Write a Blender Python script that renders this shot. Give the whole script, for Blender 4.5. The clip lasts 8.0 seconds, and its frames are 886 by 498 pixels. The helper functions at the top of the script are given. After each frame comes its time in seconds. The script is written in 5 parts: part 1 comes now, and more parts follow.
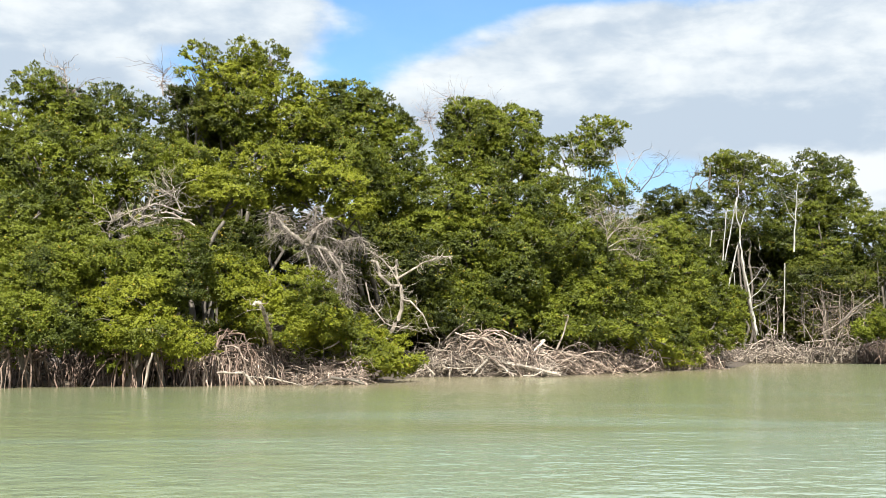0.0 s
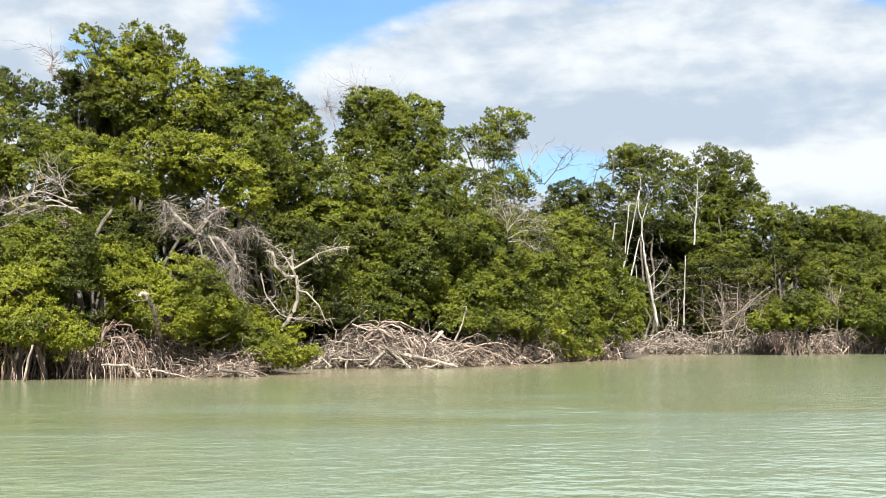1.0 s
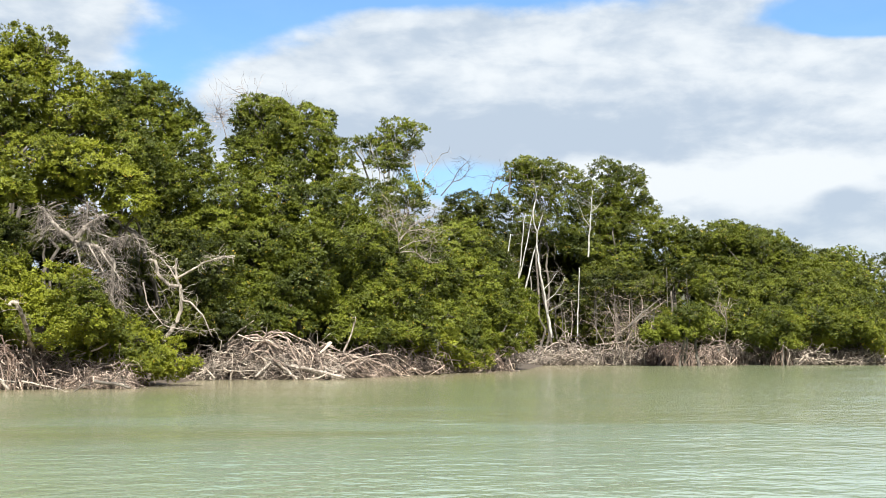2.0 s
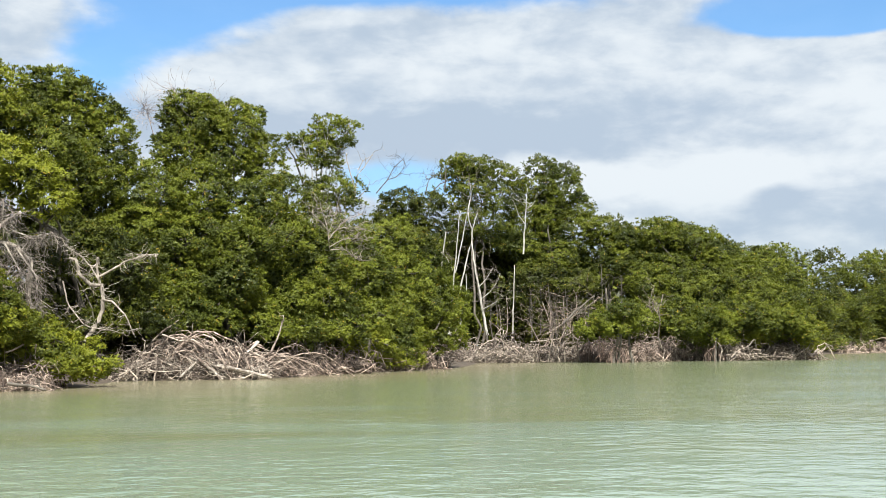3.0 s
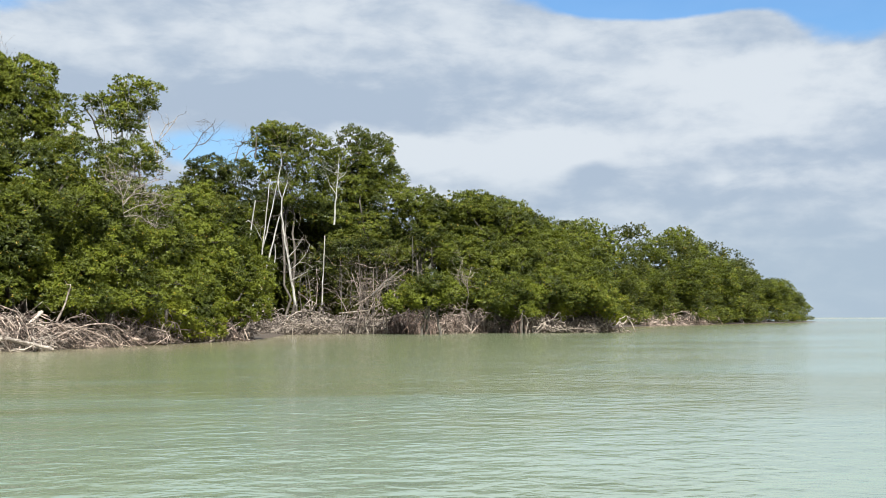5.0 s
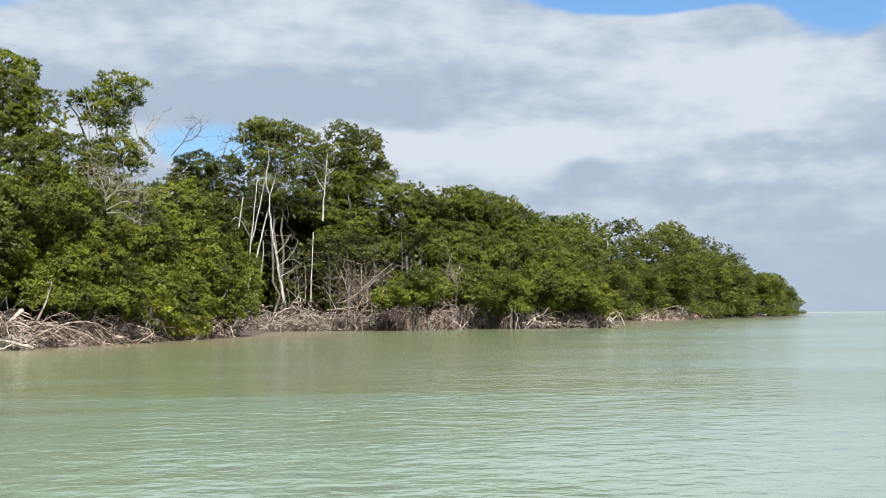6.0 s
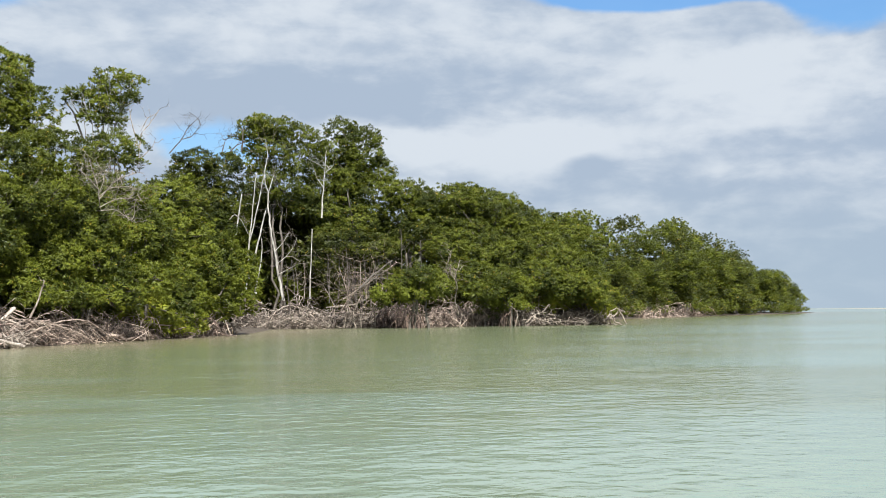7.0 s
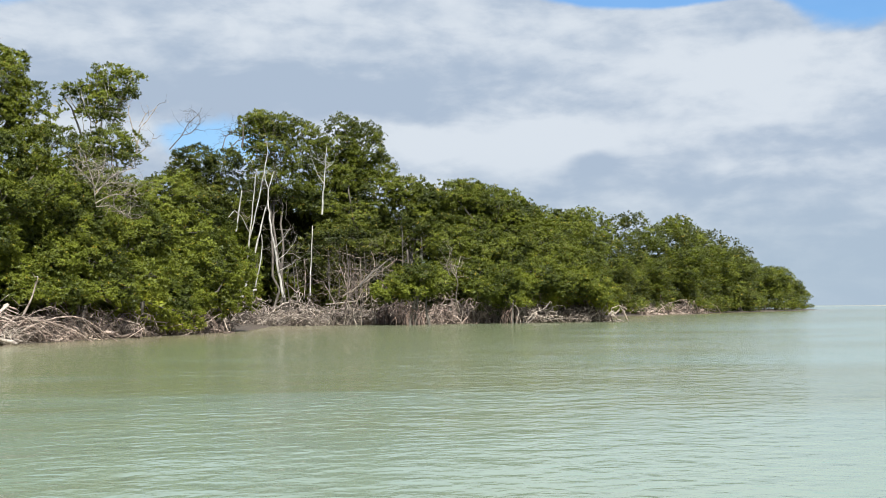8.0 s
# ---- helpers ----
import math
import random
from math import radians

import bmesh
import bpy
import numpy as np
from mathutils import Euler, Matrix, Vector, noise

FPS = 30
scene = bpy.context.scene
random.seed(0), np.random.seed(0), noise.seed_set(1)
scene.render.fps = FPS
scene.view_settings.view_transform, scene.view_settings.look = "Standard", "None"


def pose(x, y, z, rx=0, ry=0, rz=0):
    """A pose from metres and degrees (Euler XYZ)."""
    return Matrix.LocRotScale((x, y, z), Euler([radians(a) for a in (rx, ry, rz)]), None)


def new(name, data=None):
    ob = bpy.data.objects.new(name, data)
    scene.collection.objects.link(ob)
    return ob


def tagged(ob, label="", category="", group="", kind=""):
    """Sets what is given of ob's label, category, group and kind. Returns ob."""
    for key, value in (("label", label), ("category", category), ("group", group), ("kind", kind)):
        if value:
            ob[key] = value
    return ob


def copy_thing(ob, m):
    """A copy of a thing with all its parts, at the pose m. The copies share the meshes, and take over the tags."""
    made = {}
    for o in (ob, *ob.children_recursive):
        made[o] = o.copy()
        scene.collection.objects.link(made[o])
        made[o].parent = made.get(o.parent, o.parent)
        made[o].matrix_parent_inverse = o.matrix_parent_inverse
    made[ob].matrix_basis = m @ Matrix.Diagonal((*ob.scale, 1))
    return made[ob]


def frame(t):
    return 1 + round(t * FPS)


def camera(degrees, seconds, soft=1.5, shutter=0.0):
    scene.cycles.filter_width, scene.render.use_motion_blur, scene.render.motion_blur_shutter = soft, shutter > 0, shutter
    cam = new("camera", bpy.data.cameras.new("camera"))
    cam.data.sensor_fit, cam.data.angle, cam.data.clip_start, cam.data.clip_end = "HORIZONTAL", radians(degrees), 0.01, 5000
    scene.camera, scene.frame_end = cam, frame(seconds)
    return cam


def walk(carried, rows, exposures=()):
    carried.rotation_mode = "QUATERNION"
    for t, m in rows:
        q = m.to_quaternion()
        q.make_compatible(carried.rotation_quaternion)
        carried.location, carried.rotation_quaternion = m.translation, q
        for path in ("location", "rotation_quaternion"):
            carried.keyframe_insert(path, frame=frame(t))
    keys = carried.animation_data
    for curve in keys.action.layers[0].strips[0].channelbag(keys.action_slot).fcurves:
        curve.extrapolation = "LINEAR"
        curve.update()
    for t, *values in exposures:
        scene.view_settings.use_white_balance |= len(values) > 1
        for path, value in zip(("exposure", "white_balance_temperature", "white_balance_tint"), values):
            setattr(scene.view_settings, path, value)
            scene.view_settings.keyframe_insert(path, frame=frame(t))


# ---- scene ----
# Camera: carried on a slow boat along a mangrove shore, turning to the right.
cam = camera(41.2, 8.0, soft=0.65)
PATH = [
    (0.0, -0.00, -0.00, 1.20, 94.70, -0.07, 2.19),
    (0.5, 0.29, 0.16, 1.20, 94.57, -0.18, -0.01),
    (1.0, 0.58, 0.31, 1.20, 94.29, -0.03, -2.07),
    (1.5, 0.86, 0.46, 1.20, 94.70, -0.16, -4.79),
    (3.0, 1.69, 0.90, 1.20, 94.73, 0.34, -9.62),
    (3.5, 1.95, 1.05, 1.20, 94.09, 0.22, -11.38),
    (4.0, 2.20, 1.19, 1.20, 93.46, 0.02, -13.39),
    (4.5, 2.44, 1.34, 1.20, 93.87, 0.16, -16.98),
    (5.0, 2.66, 1.48, 1.20, 93.32, 0.06, -18.34),
    (6.5, 3.31, 1.92, 1.20, 93.09, 0.38, -18.68),
    (7.0, 3.52, 2.07, 1.20, 93.00, 0.47, -18.47),
    (7.5, 3.73, 2.22, 1.20, 92.95, 0.50, -18.25),
    (8.0, 3.94, 2.36, 1.20, 92.85, 0.43, -18.23),
]
walk(cam, [(t, pose(x, y, z, rx, ry, rz)) for t, x, y, z, rx, ry, rz in PATH], [(0.0, 1.22, 6380, 6), (1.5, 1.18, 6330, 7), (3.5, 0.98, 6150, 6), (5.0, 0.84, 6060, 7), (8.0, 0.80, 6010, 7.5)])

# Sun and sky
SUN_ELEVATION, SUN_FROM = 50.0, 180.0  # degrees; compass bearing the light comes from, y is north
sun = new("sun", bpy.data.lights.new("sun", "SUN"))
sun.data.energy, sun.data.angle, sun.data.color = 5.0, radians(0.53), (1.0, 0.94, 0.84)
sun.matrix_world = pose(0, 0, 60, 90 - SUN_ELEVATION, 0, -SUN_FROM + 180)
tagged(sun, "", "", "", "structure")


class Nodes:
    """A short way to write node trees."""

    def __init__(self, tree):
        self.tree = tree
        tree.nodes.clear()

    def add(self, kind, **values):
        node = self.tree.nodes.new(kind)
        for key, value in values.items():
            if key == "op":
                node.operation = value
            elif key == "blend":
                node.data_type, node.blend_type = "RGBA", value
            elif key in node.inputs:
                self.put(node.inputs[key], value)
        return node

    def put(self, socket, value):
        if isinstance(value, bpy.types.NodeSocket):
            self.tree.links.new(value, socket)
        else:
            socket.default_value = value

    def math(self, op, a, b=0.0, c=0.0, clamp=False):
        node = self.tree.nodes.new("ShaderNodeMath")
        node.operation, node.use_clamp = op, clamp
        for socket, value in zip(node.inputs, (a, b, c)):
            self.put(socket, value)
        return node.outputs[0]

    def mix(self, fac, a, b, blend="MIX"):
        node = self.tree.nodes.new("ShaderNodeMix")
        node.data_type, node.blend_type = "RGBA", blend
        self.put(node.inputs[0], fac)
        self.put(node.inputs[6], a if isinstance(a, bpy.types.NodeSocket) else (*a, 1))
        self.put(node.inputs[7], b if isinstance(b, bpy.types.NodeSocket) else (*b, 1))
        return node.outputs[2]

    def noise(self, vector, scale, detail=4.0, rough=0.55, warp=0.0):
        node = self.tree.nodes.new("ShaderNodeTexNoise")
        for name, value in (("Scale", scale), ("Detail", detail), ("Roughness", rough), ("Distortion", warp)):
            node.inputs[name].default_value = value
        if vector is not None:
            self.put(node.inputs["Vector"], vector)
        return node.outputs["Fac"]

    def range(self, value, a, b, c=0.0, d=1.0, smooth=True):
        node = self.tree.nodes.new("ShaderNodeMapRange")
        node.interpolation_type = "SMOOTHSTEP" if smooth else "LINEAR"
        for socket, v in zip(node.inputs, (value, a, b, c, d)):
            self.put(socket, v)
        return node.outputs[0]

    def vector(self, x, y, z=0.0):
        node = self.tree.nodes.new("ShaderNodeCombineXYZ")
        for socket, v in zip(node.inputs, (x, y, z)):
            self.put(socket, v)
        return node.outputs[0]


world = bpy.data.worlds.new("sky")
scene.world = world
world.use_nodes = True
n = Nodes(world.node_tree)
sky = n.add("ShaderNodeTexSky")
sky.sky_type, sky.sun_disc = "NISHITA", False
sky.sun_elevation, sky.sun_rotation = radians(SUN_ELEVATION), radians(SUN_FROM)
way = n.add("ShaderNodeSeparateXYZ", Vector=n.add("ShaderNodeTexCoord").outputs["Generated"])
azimuth = n.math("MULTIPLY", n.math("ARCTAN2", way.outputs[0], way.outputs[1]), 180 / math.pi)
height = n.math("MULTIPLY", n.math("ARCSINE", way.outputs[2]), 180 / math.pi)


def billows(lift):
    """Cloud thickness at the sky's directions, looked up so many degrees higher."""
    up = n.math("ADD", height, lift)
    large = n.noise(n.vector(n.math("MULTIPLY", azimuth, 0.045), n.math("MULTIPLY", up, 0.105), 7.0), 1.0, 7.0, 0.50, 0.2)
    small = n.noise(n.vector(n.math("MULTIPLY", azimuth, 0.16), n.math("MULTIPLY", up, 0.27), 2.0), 1.0, 6.0, 0.55, 0.1)
    return n.math("ADD", large, n.math("MULTIPLY", small, 0.62))


def patch(az, el, wide, tall):
    """1 in the middle of a patch of sky, falling to 0 at its rim, in degrees."""
    u = n.math("DIVIDE", n.math("SUBTRACT", azimuth, az), wide)
    v = n.math("DIVIDE", n.math("SUBTRACT", height, el), tall)
    d = n.math("ADD", n.math("MULTIPLY", u, u), n.math("MULTIPLY", v, v))
    return n.math("POWER", 2.718, n.math("MULTIPLY", d, -1.0))


# Breaks in the cloud where the blue shows
gaps = patch(-2.5, 16.6, 5.5, 2.2)
for az, el, wide, tall, deep in ((8.0, 18.4, 14.0, 1.7, 0.8), (-7.0, 12.8, 5.0, 2.5, 0.6), (-15.5, 13.0, 3.0, 1.6, 0.5), (7.0, 8.0, 4.5, 1.3, 0.8), (30.0, 15.7, 7.0, 1.7, 1.0), (38.0, 14.0, 5.0, 2.3, 1.1), (27.5, 14.9, 3.5, 0.9, 0.8), (29.5, 15.6, 7.0, 1.3, 0.9), (33.0, 13.6, 2.2, 0.7, -0.5), (4.0, 17.2, 9.0, 0.9, 0.6), (-7.0, 13.2, 2.5, 1.6, 0.4)):
    gaps = n.math("ADD", gaps, n.math("MULTIPLY", patch(az, el, wide, tall), deep))
glow = patch(24.0, 7.8, 5.0, 1.5)
for az, el, wide, tall, much in ((16.5, 7.6, 5.0, 1.6, 1.0), (4.0, 14.0, 9.0, 2.2, 0.6), (33.0, 10.0, 6.0, 2.2, 1.3), (20.0, 12.2, 7.0, 1.6, 0.6), (9.0, 10.8, 8.0, 1.6, -1.0), (36.0, 6.5, 7.0, 1.6, 0.6), (29.0, 11.6, 7.0, 1.8, 1.4), (23.4, 8.2, 2.6, 0.8, 2.6), (25.6, 7.0, 1.2, 0.6, -3.2), (28.5, 8.2, 5.0, 1.3, 0.9), (21.5, 6.0, 4.0, 1.0, 0.6), (31.5, 6.6, 1.2, 0.4, 1.2), (18.5, 8.0, 3.0, 0.9, 0.8), (14.0, 10.2, 8.0, 1.0, -0.8)):
    glow = n.math("ADD", glow, n.math("MULTIPLY", patch(az, el, wide, tall), much))
thick, above = billows(0.0), billows(1.5)
flecks = n.range(n.noise(n.vector(n.math("MULTIPLY", azimuth, 0.28), n.math("MULTIPLY", height, 0.75), 4.0), 1.0, 6.0, 0.55, 0.3), 0.3, 0.7, -0.075, 0.075)
cover = n.math("SUBTRACT", thick, n.math("MULTIPLY", gaps, 0.55))
cloudy = n.range(cover, 0.40, 0.62, 0.06, 1.0)
lit = n.range(n.math("ADD", n.math("ADD", flecks, n.math("SUBTRACT", thick, above)), n.math("MULTIPLY", glow, 0.125)), -0.13, 0.25)
cloud = n.mix(lit, (5.9, 6.7, 7.9), (9.7, 9.9, 10.2))
veil = n.range(height, 0.0, 8.0, 0.8, 0.0)
cloud = n.mix(veil, cloud, (5.9, 6.9, 7.8))
blue = n.mix(1.0, sky.outputs[0], (1.3, 1.75, 2.1), "MULTIPLY")
blue = n.mix(n.range(height, 2.0, 14.0, 0.5, 0.0), blue, (5.6, 7.0, 8.8))
colour = n.mix(1.0, n.mix(cloudy, blue, cloud), (0.88, 0.88, 0.88), "MULTIPLY")
back = n.add("ShaderNodeBackground", Color=colour, Strength=0.05)
n.tree.links.new(back.outputs[0], n.add("ShaderNodeOutputWorld").inputs[0])


# Materials
def material(name):
    m = bpy.data.materials.new(name)
    m.use_nodes = True
    return m, Nodes(m.node_tree)


def finish(n, shader):
    n.tree.links.new(shader, n.add("ShaderNodeOutputMaterial").inputs[0])


def leaf_material(name, dark, mid, bright):
    """Waxy leaves: each differs a little, whole boughs lean to one green or another, and light passes through."""
    m, n = material(name)
    geo = n.add("ShaderNodeNewGeometry")
    place = geo.outputs["Position"]
    bough = n.range(n.noise(place, 0.55, 3.0), 0.32, 0.68)
    tone = n.math("ADD", n.math("MULTIPLY", bough, 0.75), n.math("MULTIPLY", geo.outputs["Random Per Island"], 0.34))
    colour = n.mix(n.range(tone, 0.18, 0.62), dark, mid)
    colour = n.mix(n.range(tone, 0.58, 1.08), colour, bright)
    old = n.math("GREATER_THAN", geo.outputs["Random Per Island"], 0.985)
    colour = n.mix(old, colour, (0.30, 0.22, 0.03))
    b = n.add("ShaderNodeBsdfPrincipled", **{"Base Color": colour, "Roughness": 0.48, "Specular IOR Level": 0.22})
    through_leaf = n.add("ShaderNodeBsdfTranslucent", Color=n.mix(1.0, colour, (1.5, 1.5, 0.6), "MULTIPLY"))
    both = n.add("ShaderNodeMixShader")
    both.inputs[0].default_value = 0.16
    n.tree.links.new(b.outputs[0], both.inputs[1])
    n.tree.links.new(through_leaf.outputs[0], both.inputs[2])
    finish(n, both.outputs[0])
    return m


LEAF = leaf_material("mangrove_leaf", (0.048, 0.061, 0.009), (0.115, 0.133, 0.012), (0.181, 0.206, 0.024))
LEAF_GOLD = leaf_material("young_mangrove_leaf", (0.068, 0.082, 0.009), (0.157, 0.173, 0.013), (0.234, 0.249, 0.025))
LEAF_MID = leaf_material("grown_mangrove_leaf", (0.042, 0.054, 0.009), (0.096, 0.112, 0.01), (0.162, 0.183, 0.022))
# LEAF at roughly 0.6: shade of inner and rear crowns put into the colour
LEAF_DEEP = leaf_material("shade_tone_mangrove_leaf", (0.029, 0.037, 0.007), (0.064, 0.075, 0.008), (0.115, 0.128, 0.018))


def bark_material(name, dark, pale, rough=0.85, scale=6.0):
    m, n = material(name)
    geo = n.add("ShaderNodeNewGeometry")
    stretch = n.add("ShaderNodeMapping", Vector=geo.outputs["Position"], Scale=(1.0, 1.0, 0.35))
    grain = n.noise(stretch.outputs[0], scale, 5.0, 0.65)
    blotch = n.noise(geo.outputs["Position"], 1.3, 3.0)
    tone = n.math("ADD", n.math("MULTIPLY", n.range(grain, 0.3, 0.7), 0.45), n.math("MULTIPLY", geo.outputs["Random Per Island"], 0.55))
    colour = n.mix(n.math("POWER", n.range(tone, 0.1, 0.9), 1.8), dark, pale)
    colour = n.mix(n.range(blotch, 0.5, 0.75, 0.0, 0.45), colour, tuple(0.5 * c for c in dark))
    bump = n.add("ShaderNodeBump", Strength=0.5, Distance=0.02, Height=grain)
    b = n.add("ShaderNodeBsdfPrincipled", **{"Base Color": colour, "Roughness": rough, "Normal": bump.outputs[0]})
    finish(n, b.outputs[0])
    return m


BARK = bark_material("mangrove_bark", (0.07, 0.058, 0.048), (0.21, 0.185, 0.155))
ROOT = bark_material("prop_root_bark", (0.050, 0.032, 0.026), (0.29, 0.20, 0.155), 0.65)
DEADWOOD = bark_material("bleached_deadwood", (0.075, 0.055, 0.043), (0.52, 0.44, 0.365))
TWIG = bark_material("dry_twigs", (0.085, 0.060, 0.048), (0.56, 0.44, 0.36))
GREY_TWIG = bark_material("grey_dry_twigs", (0.075, 0.060, 0.052), (0.47, 0.40, 0.345))
# Root bark darkened in its colour to stand for shade under overhangs and in heaps
SHADE_ROOT = bark_material("shade_tone_root_bark", (0.022, 0.014, 0.011), (0.13, 0.085, 0.065), 0.6)
BLEACHED = bark_material("bleached_bare_wood", (0.17, 0.14, 0.115), (0.52, 0.455, 0.385))
WHITE_BARK = bark_material("white_bark", (0.26, 0.24, 0.21), (0.60, 0.57, 0.51))

m, n = material("mud")
geo = n.add("ShaderNodeNewGeometry")
grain = n.noise(geo.outputs["Position"], 3.0, 6.0, 0.65)
colour = n.mix(n.range(grain, 0.3, 0.7), (0.040, 0.030, 0.022), (0.115, 0.088, 0.065))
bump = n.add("ShaderNodeBump", Strength=0.7, Distance=0.1, Height=grain)
finish(n, n.add("ShaderNodeBsdfPrincipled", **{"Base Color": colour, "Roughness": 0.75, "Normal": bump.outputs[0]}).outputs[0])
MUD = m

m, n = material("sand")
geo = n.add("ShaderNodeNewGeometry")
grain = n.noise(geo.outputs["Position"], 0.4, 5.0, 0.6)
colour = n.mix(grain, (0.26, 0.23, 0.18), (0.38, 0.34, 0.27))
finish(n, n.add("ShaderNodeBsdfPrincipled", **{"Base Color": colour, "Roughness": 0.9}).outputs[0])
SAND = m

m, n = material("lagoon_water")
geo = n.add("ShaderNodeNewGeometry")
place = geo.outputs["Position"]


def waves(angle, wide, deep, detail=2.0):
    """Crests of that width and spacing in metres, turned by an angle."""
    v = n.add("ShaderNodeMapping", Vector=place, Rotation=(0, 0, radians(angle)), Scale=(1 / wide, 1 / deep, 1.0)).outputs[0]
    return n.noise(v, 1.0, detail, 0.5, 0.3)


calm = n.range(n.noise(place, 0.13, 3.0, 0.5), 0.36, 0.66, 0.5, 1.0)
wave = n.math("ADD", n.math("MULTIPLY", waves(14, 0.95, 0.75), 0.36), n.math("MULTIPLY", waves(-28, 0.40, 0.34), 0.85))
wave = n.math("ADD", wave, n.math("MULTIPLY", waves(40, 0.19, 0.17), 0.35))
wave = n.math("ADD", wave, n.math("MULTIPLY", waves(-8, 2.4, 1.1), 0.7))
wave = n.math("ADD", wave, n.math("MULTIPLY", waves(9, 4.6, 1.7), 0.5))
bump = n.add("ShaderNodeBump", Strength=1.0, Distance=0.039, Height=n.math("MULTIPLY", wave, calm))
shoal = n.add("ShaderNodeAttribute")
shoal.attribute_name = "shallow"
drift = n.add("ShaderNodeMapping", Vector=place, Rotation=(0, 0, radians(-12)), Scale=(0.06, 0.16, 1.0)).outputs[0]
silt = n.math("ADD", shoal.outputs["Fac"], n.range(n.noise(drift, 1.0, 5.0, 0.6, 0.6), 0.3, 0.7, -0.20, 0.20))
colour = n.mix(n.range(silt, 0.20, 0.60), (0.204, 0.256, 0.192), (0.170, 0.192, 0.106))
edge = n.math("ADD", shoal.outputs["Fac"], n.math("MULTIPLY", n.noise(place, 0.5, 3.0), 0.25))
colour = n.mix(n.range(edge, 0.85, 1.15), colour, (0.225, 0.200, 0.125))
finish(n, n.add("ShaderNodeBsdfPrincipled", **{"Base Color": colour, "Roughness": 0.14, "IOR": 1.33, "Specular IOR Level": 0.42, "Normal": bump.outputs[0]}).outputs[0])
WATER = m


# Shapes
class Mesh:
    """Collects tubes and leaves in plain arrays and links them as one mesh object."""

    def __init__(self, seed=0):
        self.v, self.q, self.t, self.count = [], [], [], 0
        self.rng = np.random.default_rng(seed)

    def quads(self, verts, faces):
        self.v.append(verts)
        self.q.append(faces + self.count)
        self.count += len(verts)

    def tube(self, points, radii, sides=5):
        """A tapering limb along the points."""
        p = np.asarray(points, float)
        r = np.interp(np.linspace(0, 1, len(p)), np.linspace(0, 1, len(radii)), radii)
        d = np.gradient(p, axis=0)
        d /= np.linalg.norm(d, axis=1)[:, None] + 1e-9
        ref = np.where(np.abs(d[:, 2:3]) > 0.9, [[1.0, 0, 0]], [[0, 0, 1.0]])
        a = np.cross(d, ref)
        a /= np.linalg.norm(a, axis=1)[:, None] + 1e-9
        b = np.cross(d, a)
        p = np.concatenate([p, p[-1:] + d[-1:] * r[-1] * 0.4])
        a, b, r = np.concatenate([a, a[-1:]]), np.concatenate([b, b[-1:]]), np.append(r, r[-1] * 0.25)
        ang = np.linspace(0, 2 * math.pi, sides, endpoint=False)
        ring = p[:, None] + r[:, None, None] * (a[:, None] * np.cos(ang)[None, :, None] + b[:, None] * np.sin(ang)[None, :, None])
        k, s = np.meshgrid(np.arange(len(p) - 1), np.arange(sides), indexing="ij")
        t = (s + 1) % sides
        f = np.stack([k * sides + s, k * sides + t, (k + 1) * sides + t, (k + 1) * sides + s], -1).reshape(-1, 4)
        self.quads(ring.reshape(-1, 3), f)

    def bough(self, a, b, r0, r1, bend=0.12, steps=7, sides=5, sag=0.0):
        """A crooked limb from a to b. Returns its points."""
        a, b = np.asarray(a, float), np.asarray(b, float)
        t = np.linspace(0, 1, steps)[:, None]
        size = np.linalg.norm(b - a)
        wander = np.cumsum(self.rng.normal(0, 1, (steps, 3)), axis=0)
        wander -= wander[0] + (wander[-1] - wander[0]) * t
        p = a + (b - a) * t + wander * size * bend / math.sqrt(steps) + np.array([0, 0, 1]) * (sag * size * 4 * t * (1 - t))
        self.tube(p, (r0, r1), sides)
        return p

    def leaves(self, at, axis, normal, length, width, simple=False):
        axis = axis / (np.linalg.norm(axis, axis=1)[:, None] + 1e-9)
        side = np.cross(axis, normal)
        side /= np.linalg.norm(side, axis=1)[:, None] + 1e-9
        up = np.cross(side, axis)
        mid = at + axis * (length * 0.55)[:, None]
        w = side * (width * 0.5)[:, None]
        fold = up * (width * 0.12)[:, None]
        if simple:
            v = np.stack([at - w, at + w, at + axis * length[:, None]], 1).reshape(-1, 3)
            self.v.append(v)
            self.t.append(np.arange(len(v)).reshape(-1, 3) + self.count)
            self.count += len(v)
            return
        v = np.stack([at, mid + w + fold, at + axis * length[:, None] - fold, mid - w + fold], 1).reshape(-1, 3)
        self.quads(v, np.arange(len(at) * 4).reshape(-1, 4))

    def link(self, name, mat, parent=None, label="", smooth=True, origin=(0, 0, 0)):
        v = np.concatenate(self.v) - np.array(origin)
        q = np.concatenate(self.q) if self.q else np.zeros((0, 4), int)
        t = np.concatenate(self.t) if self.t else np.zeros((0, 3), int)
        me = bpy.data.meshes.new(name)
        me.vertices.add(len(v))
        me.vertices.foreach_set("co", v.astype(np.float32).ravel())
        me.loops.add(len(q) * 4 + len(t) * 3)
        me.loops.foreach_set("vertex_index", np.concatenate([q.ravel(), t.ravel()]).astype(np.int32))
        me.polygons.add(len(q) + len(t))
        starts = np.concatenate([np.arange(len(q)) * 4, len(q) * 4 + np.arange(len(t)) * 3])
        me.polygons.foreach_set("loop_start", starts.astype(np.int32))
        me.update(calc_edges=True)
        me.polygons.foreach_set("use_smooth", np.full(len(q) + len(t), smooth))
        me.materials.append(mat)
        ob = new(name, me)
        if parent is not None:
            ob.parent = parent
        else:
            ob.location = origin
        return tagged(ob, label)


def unit(rng, count):
    d = rng.normal(0, 1, (count, 3))
    return d / np.linalg.norm(d, axis=1)[:, None]


